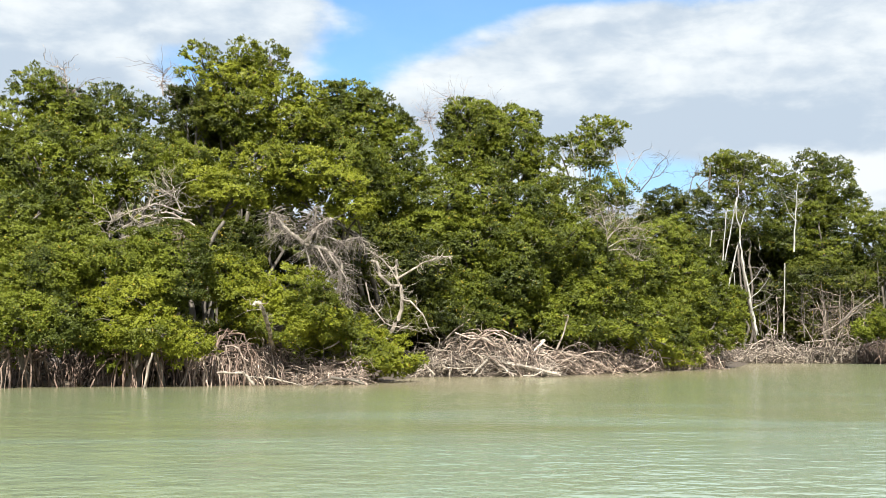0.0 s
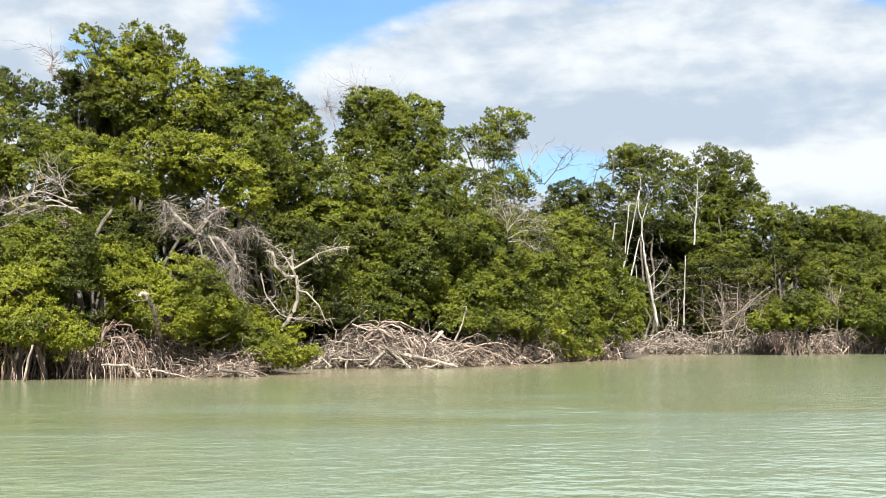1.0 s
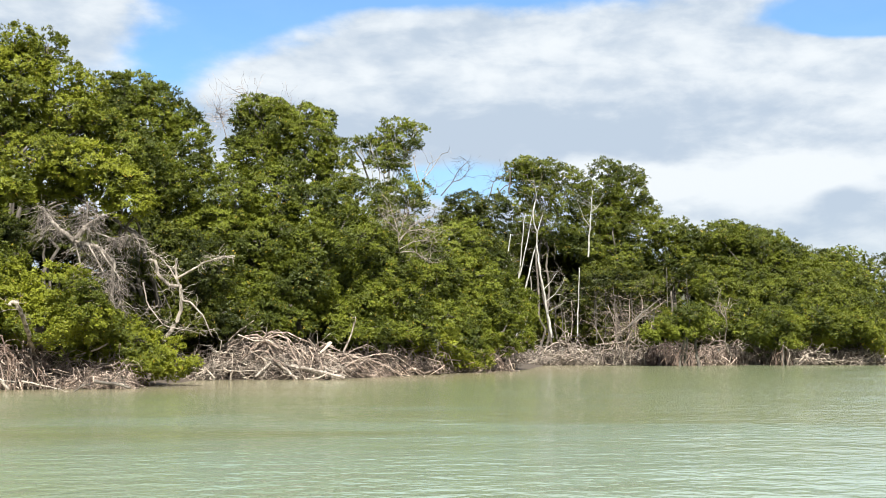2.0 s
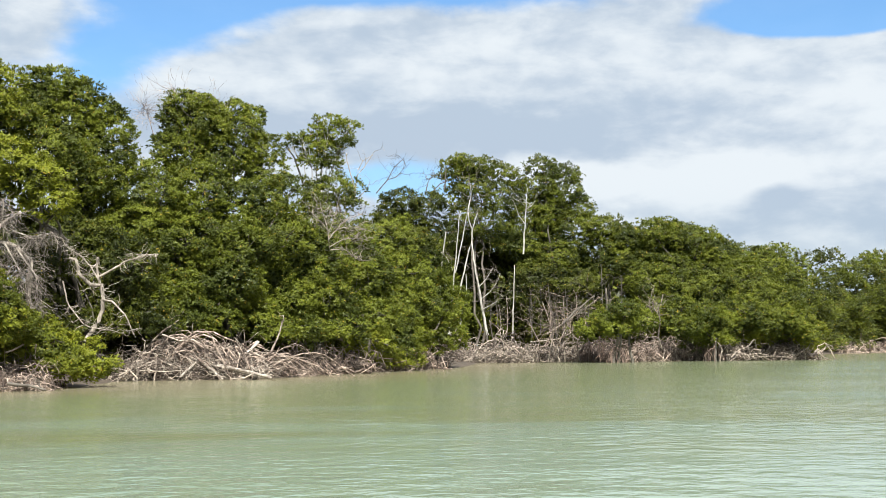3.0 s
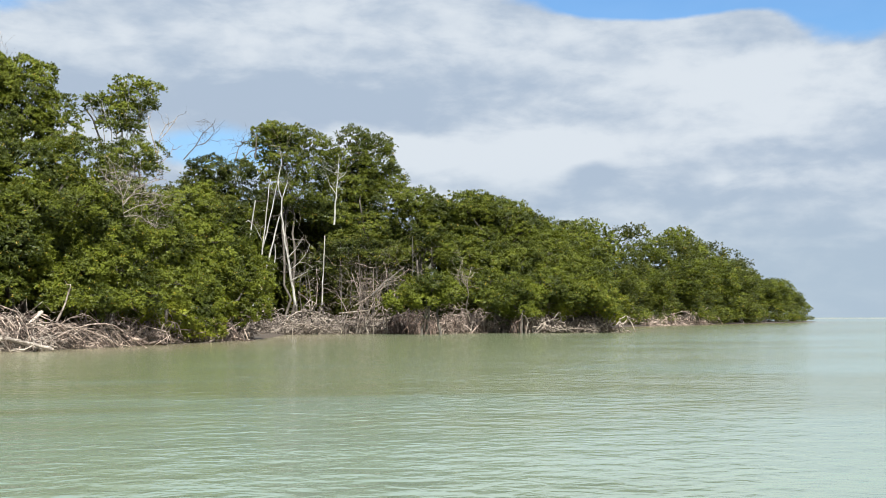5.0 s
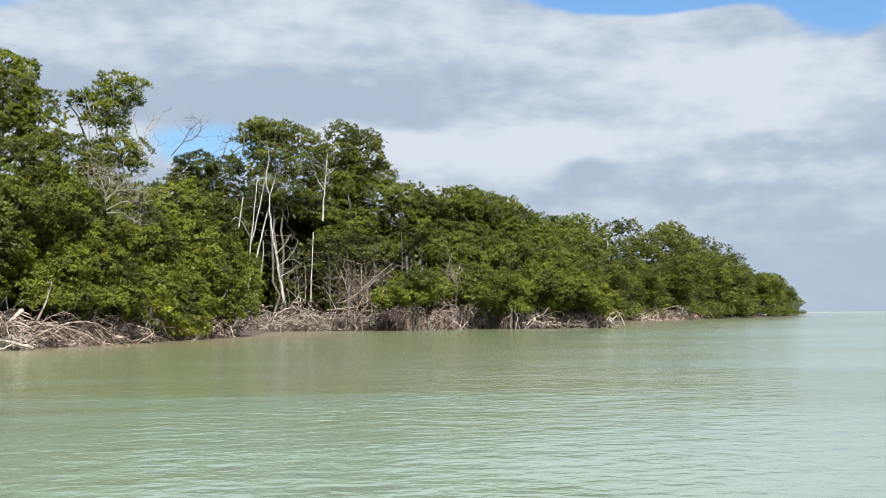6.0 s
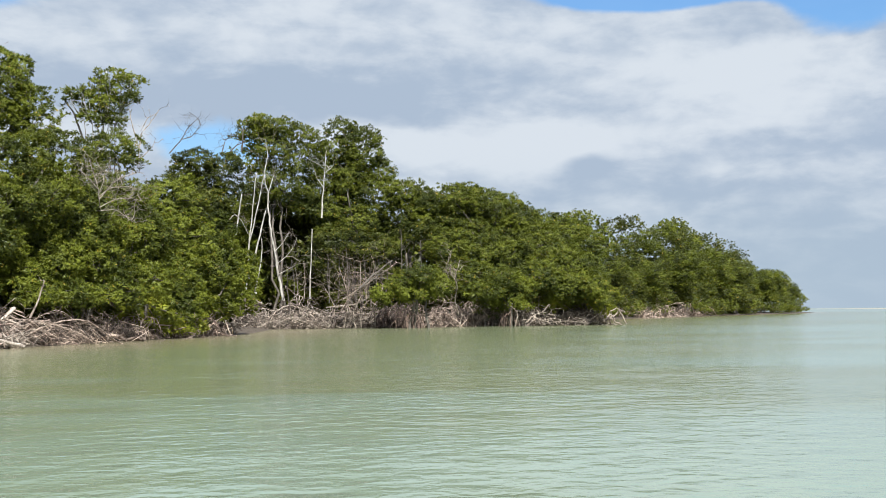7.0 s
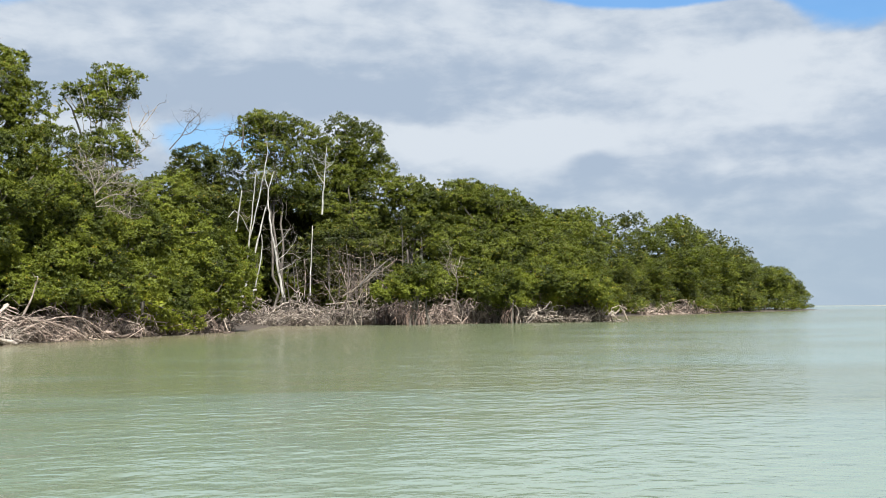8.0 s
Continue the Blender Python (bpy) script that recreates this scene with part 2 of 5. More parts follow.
def foliage(mesh, lobes, leaf, cover=1.6, ragged=0.25, landward=1.0, simple=False):
    """Leaf rosettes on small sprays that make up each lobe (x, y, z, half width, half height) of a crown."""
    rng = mesh.rng
    for x, y, z, rx, rz in lobes:
        c, radii = np.array([x, y, z]), np.array([rx, rx * 0.9, rz])
        mean = (rx * rx * rz) ** (1 / 3)
        spray = 0.09 * mean + 0.10 + leaf * 0.6
        area = 4 * math.pi * (rx * rx + 2 * rx * rz) / 3
        sprays = max(8, int(area * 0.42 / spray**2))
        d = unit(rng, sprays * 3)
        d = d[(d[:, 2] > -0.55) | (rng.random(len(d)) < 0.25)]
        d = d[(d[:, 1] - 0.5 * d[:, 0] < 0.35) | (rng.random(len(d)) < landward)][:sprays]
        lump = 0.84 + 2.6 * ragged * np.abs(np.array([noise.noise(Vector(c + 1.9 * k)) for k in d]))
        at = c + d * radii * (lump * rng.uniform(0.80, 1.0, len(d)))[:, None]
        stray = rng.random(len(d)) < 0.07
        at[stray] = c + d[stray] * radii * rng.uniform(1.0, 1.0 + ragged, (stray.sum(), 1))
        count = int(cover * area * (0.75 if landward == 1 else 0.52) / (leaf * leaf * 0.30 * 6)) + 1
        pick = rng.integers(0, len(at), count)
        e = unit(rng, count) + 0.8 * d[pick] + np.array([0, 0, 0.45])
        e /= np.linalg.norm(e, axis=1)[:, None]
        size = spray * rng.uniform(0.6, 1.35, len(at))
        ros = at[pick] + e * size[pick, None] * rng.uniform(0.45, 1.05, (count, 1)) * np.array([1, 1, 0.72])
        ros = np.repeat(ros, 6, 0)
        e = np.repeat(e, 6, 0)
        axis = e * 0.3 + unit(rng, len(e)) * np.array([1, 1, 0.75])
        normal = e * 0.55 + np.repeat(d[pick], 6, 0) * 0.75 + np.array([0, -0.1, 0.4]) + unit(rng, len(e)) * 0.26
        length = leaf * rng.uniform(0.7, 1.25, len(e))
        mesh.leaves(ros + axis * 0.15 * leaf, axis, normal, length, length * rng.uniform(0.46, 0.6, len(e)), simple)


def prop_root(seed, foot, ang, reach, top, thick, water=-0.15):
    """One arching root from a stem down into the mud."""
    m = Mesh(seed)
    rng = m.rng
    far, h = reach * rng.uniform(0.3, 1.0), top * rng.uniform(0.5, 1.0)
    t = np.linspace(0, 1, 8)
    wob = rng.normal(0, 0.08, 3)
    p = np.stack([foot[0] + math.cos(ang) * far * t**0.7 + wob[0] * t, foot[1] + math.sin(ang) * far * t**0.7 + wob[1] * t,
                  h + (water - h) * t**2.2 + 0.10 * top * np.sin(math.pi * t)], 1)
    p[1:-1] += rng.normal(0, 0.03, (6, 3))
    r = thick * rng.uniform(0.55, 1.3)
    m.tube(p, (r, r * 0.75, r * 0.85), 5)
    if rng.random() < 0.45:
        k = p[4]
        m.bough(k, (k[0] + rng.normal(0, 0.3), k[1] - abs(rng.normal(0, 0.3)), water), r * 0.7, r * 0.6, 0.1, 5, 5, 0.12)
    return m


def mangrove(base, lobes, leaf=0.107, mat=None, label="", cover=2.15, roots=26, reach=1.5, top=1.5, stems=3, seed=1, bark=None, thick=0.09, ragged=0.24, fill=0.6, ground=0.15, wood=True, landward=0.22, core=0.8):
    """A mangrove: stems, a limb to every lobe of its crown, arching prop roots, and the leaves."""
    x, y = base
    tree = new("mangrove_tree")
    origin = (x, y, ground)
    tree.location = origin
    trunks = []
    tagged(tree, label or "green mangrove with a leafy uneven crown at the waterside", "tree", "mangroves along the shore")
    rng = np.random.default_rng(seed)
    feet = [(x + rng.normal(0, 0.35), y + rng.normal(0, 0.35)) for _ in range(stems)]
    forks = []
    mid = min(l[2] - 0.3 * l[4] for l in lobes)
    tops = np.mean([l[:3] for l in lobes], axis=0)
    for i, f in enumerate(feet):
        stem = Mesh(seed + 40 + i)
        fork = (0.55 * f[0] + 0.45 * tops[0] + rng.normal(0, 0.3), 0.55 * f[1] + 0.45 * tops[1] + rng.normal(0, 0.3), max(1.6, 0.5 * mid + 0.3 * tops[2]))
        stem.bough((f[0], f[1], ground - 0.3), fork, thick * 1.2, thick * 0.8, 0.08, 8, 7)
        trunks.append(stem.link("trunk", bark or BARK, tree, origin=origin))
        forks.append(fork)
    for i, l in enumerate(lobes if wood else ()):
        limb = Mesh(seed + 60 + i)
        p = limb.bough(forks[i % stems], (l[0], l[1], l[2] + 0.2 * l[4]), thick * 0.7, thick * 0.25, 0.10, 7, 5)
        for _ in range(5):
            d = unit(limb.rng, 1)[0] * np.array([l[3], l[3], l[4]]) * 0.9
            d[2] = abs(d[2]) * 0.8
            limb.bough(p[limb.rng.integers(3, 6)], np.array(l[:3]) + d, thick * 0.28, 0.012, 0.14, 5, 4)
        limb.link("limb", bark or BARK, trunks[i % stems], origin=origin)
    for i in range(roots):
        prop_root(seed * 100 + i, feet[i % stems], rng.uniform(0, 2 * math.pi), reach, top, min(thick, 0.1) * 0.3).link("prop_root", ROOT, tree, origin=origin)
    crown = Mesh(seed + 3)
    foliage(crown, lobes, leaf, cover * 1.1, ragged, landward, not wood or leaf > 0.0805)
    # leaves deeper in, which close each lobe
    foliage(crown, [(l[0] - 0.05 * l[3], l[1] + 0.1 * l[3], l[2] - 0.1 * l[4], l[3] * 0.74, l[4] * 0.72) for l in lobes], leaf * 1.9, cover * core, ragged, landward, True)
    # sparser leaves inside and behind the outer lobes
    inner = []
    for i in range(int(fill * len(lobes))):
        k, j = lobes[rng.integers(0, len(lobes))], lobes[rng.integers(0, len(lobes))]
        w = rng.uniform(0.3, 0.7)
        c = [k[q] * w + j[q] * (1 - w) for q in range(5)]
        inner.append((c[0] - 0.9 * c[3] + rng.normal(0, 0.2), c[1] + 0.9 * c[3], c[2] - 0.5 * c[4], c[3] * 1.1, c[4] * 1.1))
    if inner:
        foliage(crown, inner, leaf * 2.0, cover * 0.95, ragged, landward, True)
    tagged(crown.link("crown", mat or LEAF, tree, "glossy green leaves", False, origin), kind="stuff")
    return tree


def tangle(name, label, a, b, deep, high, count, mat, seed, thick=0.022, long=1.5, arch=0.5):
    """A thicket of fallen sticks and arching roots along the line from a to b on the mud."""
    m = Mesh(seed)
    rng = m.rng
    a, b = np.array(a), np.array(b)
    side = np.array([-(b - a)[1], (b - a)[0]]) / np.linalg.norm(b - a)
    for _ in range(count):
        u, w = rng.random(), rng.random()
        at = a + (b - a) * u + side * deep * w
        swell = min(1.3, max(0.2, 0.62 + 1.1 * noise.noise(Vector((at[0] * 0.45, at[1] * 0.45, seed)))))
        z = high * swell * rng.random() ** 0.8 * (0.35 + 0.65 * w)
        ang = rng.normal(0, 0.7) + (math.pi if rng.random() < 0.5 else 0) + math.atan2(b[1] - a[1], b[0] - a[0])
        size = long * rng.uniform(0.35, 1.2)
        start = np.array([at[0], at[1], z])
        end = start + np.array([math.cos(ang) * size, math.sin(ang) * size, 0])
        end[2] = rng.uniform(-0.12, 0.15) if rng.random() < 0.6 else max(0.05, z + rng.normal(0, 0.3) * size)
        r = thick * 0.8 * math.exp(rng.normal(0, 0.45)) * (2.4 if rng.random() < 0.08 else 1)
        m.bough(start, end, r, r * 0.55, 0.48, 8, 4, arch * rng.random() * 0.4)
    return tagged(m.link(name, mat, origin=(a[0], a[1], 0)), label, "driftwood", "", "stuff")


def dead_tree(name, label, limbs, mat, seed, twigs=0, twig_size=0.8, droop=0.0, twig_mat=None, twig_thick=0.012, category="dead tree"):
    """A leafless tree from its main limbs ((points), radius at foot, radius at tip), with fine twigs along them."""
    thing = tagged(new(name), label, category)
    origin = tuple(limbs[0][0][0])
    thing.location = origin
    trunk = None
    rng = np.random.default_rng(seed)
    spots = []
    for i, (pts, r0, r1) in enumerate(limbs):
        wood = Mesh(seed + 10 + i)
        p = np.array(pts, float)
        t = np.linspace(0, 1, len(p))
        k = np.linspace(0, 1, len(p) * 3)
        q = np.stack([np.interp(k, t, p[:, i]) for i in range(3)], 1)
        q[1:-1] += rng.normal(0, 0.14 * (r0 + r1), (len(q) - 2, 3))
        wood.tube(q, (r0, r1), 7)
        ob = wood.link("limb" if i else "trunk", mat, trunk or thing, origin=origin)
        trunk = trunk or ob
        spots.extend(q[len(q) // 3:])
    if twigs:
        fine = Mesh(seed + 1)
        for _ in range(twigs):
            s = spots[rng.integers(0, len(spots))]
            d = unit(rng, 1)[0]
            d[2] = d[2] * 0.7 + 0.25 - droop
            size = twig_size * rng.uniform(0.3, 1.2)
            p = fine.bough(s, s + d * size, twig_thick * rng.uniform(0.7, 1.6), 0.005, 0.2, 6, 4)
            for _ in range(2):
                k = p[rng.integers(2, 6)]
                fine.bough(k, k + (d + unit(rng, 1)[0]) * size * 0.45, twig_thick * 0.6, 0.004, 0.2, 4, 3)
        tagged(fine.link("brushwood", twig_mat or mat, thing, origin=origin), kind="stuff")
    return thing


# The ground: one sheet, from the lagoon's bed up over the muddy bank and away under the woods
SHORE = [(-700, -560), (-200, -130), (-60, 8), (-30, 29), (-15, 36), (-10, 35.6), (-4.4, 36.4), (-3.2, 40.5), (-2.6, 45.5), (2.5, 47), (5.2, 52), (9.5, 60), (13.5, 66),
         (16.5, 76), (19, 86), (27, 87), (37, 89), (43.5, 86.5), (50, 96), (62, 122), (78, 142), (106, 172), (131, 195), (175, 238), (186, 262), (176, 300), (120, 420), (0, 900), (-200, 2200), (0, 9000)]


def sheet(name, steps, mat, label, rough=0.0, attribute=""):
    """A sheet laid along the shore: steps of (metres inland, height, value)."""
    dense = []
    for (x0, y0), (x1, y1) in zip(SHORE, SHORE[1:]):
        k = max(2, min(12, int(math.hypot(x1 - x0, y1 - y0) / 1.2)))
        dense += [(x0 + (x1 - x0) * i / k, y0 + (y1 - y0) * i / k) for i in range(k)]
    inland = Vector((-0.75, 0.66))
    bm = bmesh.new()
    rows, values = [], []
    for x, y in dense:
        rows.append([])
        for s, h, value in steps:
            lump = rough * noise.noise(Vector((x * 0.6, y * 0.6, s))) if -3 < s < 20 else 0
            rows[-1].append(bm.verts.new((x + inland.x * s, y + inland.y * s, h + lump)))
            values.append(value)
    for r0, r1 in zip(rows, rows[1:]):
        for i in range(len(steps) - 1):
            bm.faces.new((r0[i], r1[i], r1[i + 1], r0[i + 1]))
    me = bpy.data.meshes.new(name)
    bm.to_mesh(me)
    bm.free()
    if me.polygons[0].normal.z < 0:
        me.flip_normals()
    if attribute:
        me.attributes.new(attribute, "FLOAT", "POINT").data.foreach_set("value", values)
    me.polygons.foreach_set("use_smooth", [True] * len(me.polygons))
    me.materials.append(mat)
    tagged(new(name, me), label, name, "", "structure")


sheet("ground", [(s, h, 0) for s, h in ((-4500, -2.5), (-300, -2.0), (-60, -1.3), (-15, -0.9), (-5, -0.6), (-1.5, -0.25), (0, -0.03), (0.6, 0.07), (1.6, 0.14), (4, 0.22), (12, 0.35), (60, 0.5), (600, 0.6), (4500, 0.6))],
      MUD, "dark mud bank shelving into the lagoon", 0.05)
sheet("water", [(-4500, 0, 0), (-600, 0, 0), (-120, 0, 0), (-70, 0, 0.05), (-45, 0, 0.17), (-32, 0, 0.33), (-22, 0, 0.5), (-14, 0, 0.64), (-9, 0, 0.75), (-5, 0, 0.88), (-2, 0, 1), (3, 0, 1)],
      WATER, "murky pale green lagoon water with small ripples", 0.0, "shallow")


def root_fringe(name, label, a, b, deep, top, count, mat, seed, thick=0.02):
    """Prop roots hanging close together from the boughs into the water along the line from a to b."""
    thing = tagged(new(name), label, "mangrove roots")
    origin = (a[0], a[1], 0)
    thing.location = origin
    rng = np.random.default_rng(seed)
    a, b = np.array(a), np.array(b)
    side = np.array([-(b - a)[1], (b - a)[0]]) / np.linalg.norm(b - a)
    for i in range(count):
        m = Mesh(seed * 1000 + i)
        w = rng.random() ** 1.5
        at = a + (b - a) * rng.random() + side * deep * w
        h = top * rng.uniform(0.35, 1.1)
        lean = rng.normal(0, 0.55)
        out = side * -abs(rng.normal(0.3, 0.3)) + (b - a) / np.linalg.norm(b - a) * lean
        t = np.linspace(0, 1, 7)[:, None]
        p = np.concatenate([at + out * t**0.6, h + (-0.15 - h) * t**1.4], 1)
        p[1:-1] += rng.normal(0, 0.06, (5, 3))
        r = thick * rng.uniform(0.5, 1.5)
        m.tube(p, (r, r * 0.8), 5)
        if rng.random() < 0.5:
            k = p[rng.integers(2, 5)]
            m.bough(k, (k[0] + rng.normal(0, 0.25), k[1] - rng.uniform(0, 0.3), -0.12), r * 0.8, r * 0.6, 0.15, 5, 5, 0.15)
        m.link("prop_root", mat, thing, origin=origin)
    return thing


def arching_roots(name, label, a, b, high, count, mat, seed, thick=0.03, spread=0.5):
    """A hump of dead roots that arch side by side from a to b."""
    thing = tagged(new(name), label, "driftwood")
    origin = (a[0], a[1], 0)
    thing.location = origin
    rng = np.random.default_rng(seed)
    for i in range(count):
        m = Mesh(seed * 1000 + i)
        t = np.linspace(0, 1, 12)[:, None]
        k = rng.normal(0, 1, 4)
        p0 = np.array([a[0] + k[0] * spread * 0.6, a[1] + k[1] * spread])
        p1 = np.array([b[0] + k[2] * spread, b[1] + k[3] * spread])
        h = high * rng.uniform(0.45, 1.05)
        arc = (np.sin(math.pi * t ** rng.uniform(0.6, 1.6))) ** rng.uniform(0.6, 1.3)
        p = np.concatenate([p0 + (p1 - p0) * t, -0.1 + (h + 0.1) * arc], 1)
        p[1:-1] += rng.normal(0, 0.05, (10, 3))
        r = thick * rng.uniform(0.35, 1.5)
        m.tube(p, (r * 1.2, r, r * 0.7), 6)
        m.link("dead_root", mat, thing, origin=origin)
    return thing


def root_fan(label, foot, count, reach, top, thick, mat, seed):
    """Thick prop roots of a fallen tree that fan out towards the water."""
    thing = tagged(new("root_fan"), label, "mangrove roots")
    origin = (foot[0], foot[1], 0)
    thing.location = origin
    rng = np.random.default_rng(seed)
    for i in range(count):
        spot = (foot[0] + rng.normal(0, 0.25), foot[1] + rng.normal(0, 0.2))
        prop_root(seed * 100 + i, spot, rng.uniform(-2.9, -0.2), reach, top, thick).link("prop_root", mat, thing, origin=origin)
    return thing


# Trees along the shore
mangrove((-13.66, 33.8), [(-13.58, 33.12, 1.83, 1.2, 0.88), (-13.66, 34.92, 3.09, 1.34, 0.92), (-15.19, 33.74, 2.7, 1.32, 1.16), (-12.22, 33.44, 1.74, 0.95, 0.71)],
         seed=17, roots=36, reach=1.6, top=1.5, mat=LEAF, label='low green mangrove leaning out over a fringe of prop roots', leaf=0.077)
mangrove((-10.15, 34.61), [(-11.26, 34.51, 1.65, 1.21, 0.73), (-9.79, 34.12, 1.44, 1.11, 0.67), (-8.85, 34.38, 1.2, 0.71, 0.51), (-10.71, 35.42, 2.6, 1.32, 0.74)],
         seed=24, roots=36, reach=1.5, top=1.45, mat=LEAF_GOLD, label='yellow-green mangrove bush on a dense fringe of prop roots', leaf=0.076)
mangrove((-11.03, 35.95), [(-12.95, 36.25, 3.96, 1.29, 0.94), (-11.36, 35.74, 3.66, 1.17, 0.84), (-9.9, 36.17, 4.04, 1.25, 0.92), (-9.91, 35.65, 2.95, 1.16, 0.74)],
         seed=31, roots=30, mat=LEAF, leaf=0.079)
mangrove((-7.0, 37.06), [(-8.43, 37.57, 3.23, 1.12, 0.86), (-7.44, 37.26, 2.49, 1.02, 0.76), (-6.1, 36.8, 2.83, 1.0, 0.83), (-5.35, 36.61, 2.12, 0.91, 0.74),
          (-6.32, 36.05, 1.76, 0.82, 0.57), (-8.37, 38.09, 3.81, 0.87, 0.61)],
         seed=38, roots=24, mat=LEAF_GOLD, reach=1.2, leaf=0.079)
mangrove((-4.23, 38.7), [(-4.84, 38.9, 1.65, 1.05, 0.66), (-4.09, 38.99, 1.09, 1.22, 0.66), (-3.07, 39.08, 0.78, 0.84, 0.56), (-5.36, 37.92, 1.97, 0.85, 0.65),
          (-3.77, 38.62, 0.6, 0.95, 0.38)],
         seed=45, roots=20, mat=LEAF_GOLD, top=0.9, reach=0.8, stems=2, label="small bright green mangrove bush at the water's edge", leaf=0.081)
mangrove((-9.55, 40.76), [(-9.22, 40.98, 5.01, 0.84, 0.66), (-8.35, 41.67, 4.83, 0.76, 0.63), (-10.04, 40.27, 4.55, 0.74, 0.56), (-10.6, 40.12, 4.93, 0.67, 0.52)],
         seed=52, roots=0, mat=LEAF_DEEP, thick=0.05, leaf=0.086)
mangrove((-15.8, 38.63), [(-17.12, 39.44, 7.22, 1.53, 1.15), (-15.59, 39.54, 7.42, 1.42, 1.14), (-15.49, 37.96, 5.49, 1.55, 0.91), (-14.53, 39.41, 6.23, 0.94, 0.84),
          (-17.31, 38.27, 5.15, 1.5, 1.12), (-14.77, 37.17, 4.49, 1.25, 0.71)],
         seed=59, roots=14, mat=LEAF, thick=0.12, leaf=0.085)
mangrove((-15.25, 42.54), [(-16.49, 41.87, 10.61, 0.9, 0.64), (-17.27, 41.55, 9.4, 1.0, 0.8), (-15.64, 42.19, 9.72, 1.1, 0.9), (-15.63, 41.13, 8.49, 1.18, 0.88),
          (-14.46, 43.67, 10.23, 0.92, 0.92), (-13.3, 44.56, 10.18, 0.83, 0.62), (-13.93, 42.79, 8.98, 1.2, 0.9)],
         seed=66, roots=10, mat=LEAF, thick=0.13, leaf=0.091)
mangrove((-12.71, 40.85), [(-12.92, 41.01, 7.64, 1.53, 0.96), (-11.69, 40.34, 6.73, 1.12, 0.75), (-13.81, 40.72, 6.8, 1.15, 0.86), (-11.29, 42.53, 7.87, 1.18, 0.88),
          (-13.82, 39.66, 5.67, 0.84, 0.75)],
         seed=73, roots=12, mat=LEAF, thick=0.12, leaf=0.087)
mangrove((-10.16, 41.91), [(-10.05, 41.81, 6.72, 1.44, 0.86), (-8.97, 41.54, 6.58, 0.95, 0.66), (-10.79, 42.66, 7.68, 1.18, 0.88), (-10.81, 41.62, 6.09, 0.77, 0.58)],
         seed=80, roots=10, mat=LEAF_GOLD, thick=0.12, leaf=0.088)
mangrove((-4.5, 48.5), [(-8.47, 44.2, 8.12, 1.41, 0.8), (-6.91, 43.96, 7.75, 1.49, 0.83), (-5.86, 44.11, 7.23, 1.09, 0.79), (-5.21, 44.19, 6.37, 0.83, 0.6),
          (-8.0, 45.3, 7.17, 1.13, 0.72), (-4.58, 44.26, 6.48, 0.44, 0.4)],
         seed=87, roots=8, mat=LEAF_GOLD, thick=0.09, label='tall mangrove with yellow-green leaves over bare grey limbs', leaf=0.098)
mangrove((-10.15, 49.44), [(-12.25, 48.99, 13.63, 0.72, 0.38), (-12.57, 48.91, 12.63, 0.63, 0.29), (-10.51, 49.39, 13.84, 0.59, 0.45), (-9.33, 49.63, 13.51, 0.72, 0.63),
          (-11.31, 49.22, 12.81, 0.81, 0.59), (-10.26, 49.45, 12.61, 1.04, 0.81), (-8.84, 49.72, 12.17, 0.99, 0.81), (-7.76, 49.9, 11.71, 0.81, 0.77),
          (-10.48, 49.4, 11.38, 1.49, 0.77), (-8.35, 49.81, 10.83, 1.31, 0.77), (-11.16, 49.25, 10.37, 1.24, 0.79), (-11.76, 49.11, 12.06, 0.59, 0.41),
          (-7.39, 49.96, 10.48, 0.9, 0.68)],
         seed=94, roots=8, mat=LEAF_GOLD, thick=0.1, core=0.55, cover=2.1, label='tallest mangrove of the point, with a ragged open crown', leaf=0.101)
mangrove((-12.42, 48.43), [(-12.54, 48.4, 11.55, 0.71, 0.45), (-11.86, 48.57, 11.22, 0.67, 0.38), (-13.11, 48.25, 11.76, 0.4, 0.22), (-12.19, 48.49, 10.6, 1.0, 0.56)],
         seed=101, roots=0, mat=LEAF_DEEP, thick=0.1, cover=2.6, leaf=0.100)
mangrove((-5.56, 52.7), [(-7.14, 52.52, 12.64, 0.66, 0.52), (-6.25, 52.63, 12.53, 0.99, 0.61), (-6.75, 52.57, 11.61, 1.06, 0.83), (-5.35, 52.73, 12.02, 0.9, 0.71),
          (-4.46, 52.81, 11.38, 0.85, 0.66), (-5.73, 52.69, 10.72, 1.3, 0.95), (-3.94, 52.85, 10.48, 0.99, 0.85), (-6.23, 52.63, 9.55, 1.3, 1.06),
          (-4.19, 52.83, 9.18, 1.42, 1.18)],
         seed=108, roots=8, mat=LEAF, thick=0.1, cover=2.3, leaf=0.104)
mangrove((0.39, 59.47), [(-0.96, 59.49, 13.23, 1.27, 0.48), (-1.83, 59.47, 12.65, 0.74, 0.53), (1.2, 59.49, 12.78, 0.9, 0.58), (2.2, 59.46, 12.62, 0.53, 0.48),
          (-0.39, 59.5, 11.91, 1.59, 0.9), (1.34, 59.48, 11.61, 1.38, 1.06), (-1.25, 59.49, 10.9, 1.38, 1.11), (0.76, 59.5, 10.16, 1.59, 1.19),
          (2.63, 59.44, 11.02, 0.9, 0.74), (2.76, 59.44, 9.57, 1.06, 1.06), (-2.12, 59.46, 9.3, 1.33, 1.19)],
         seed=115, roots=8, mat=LEAF, thick=0.1, cover=2.2, leaf=0.104)
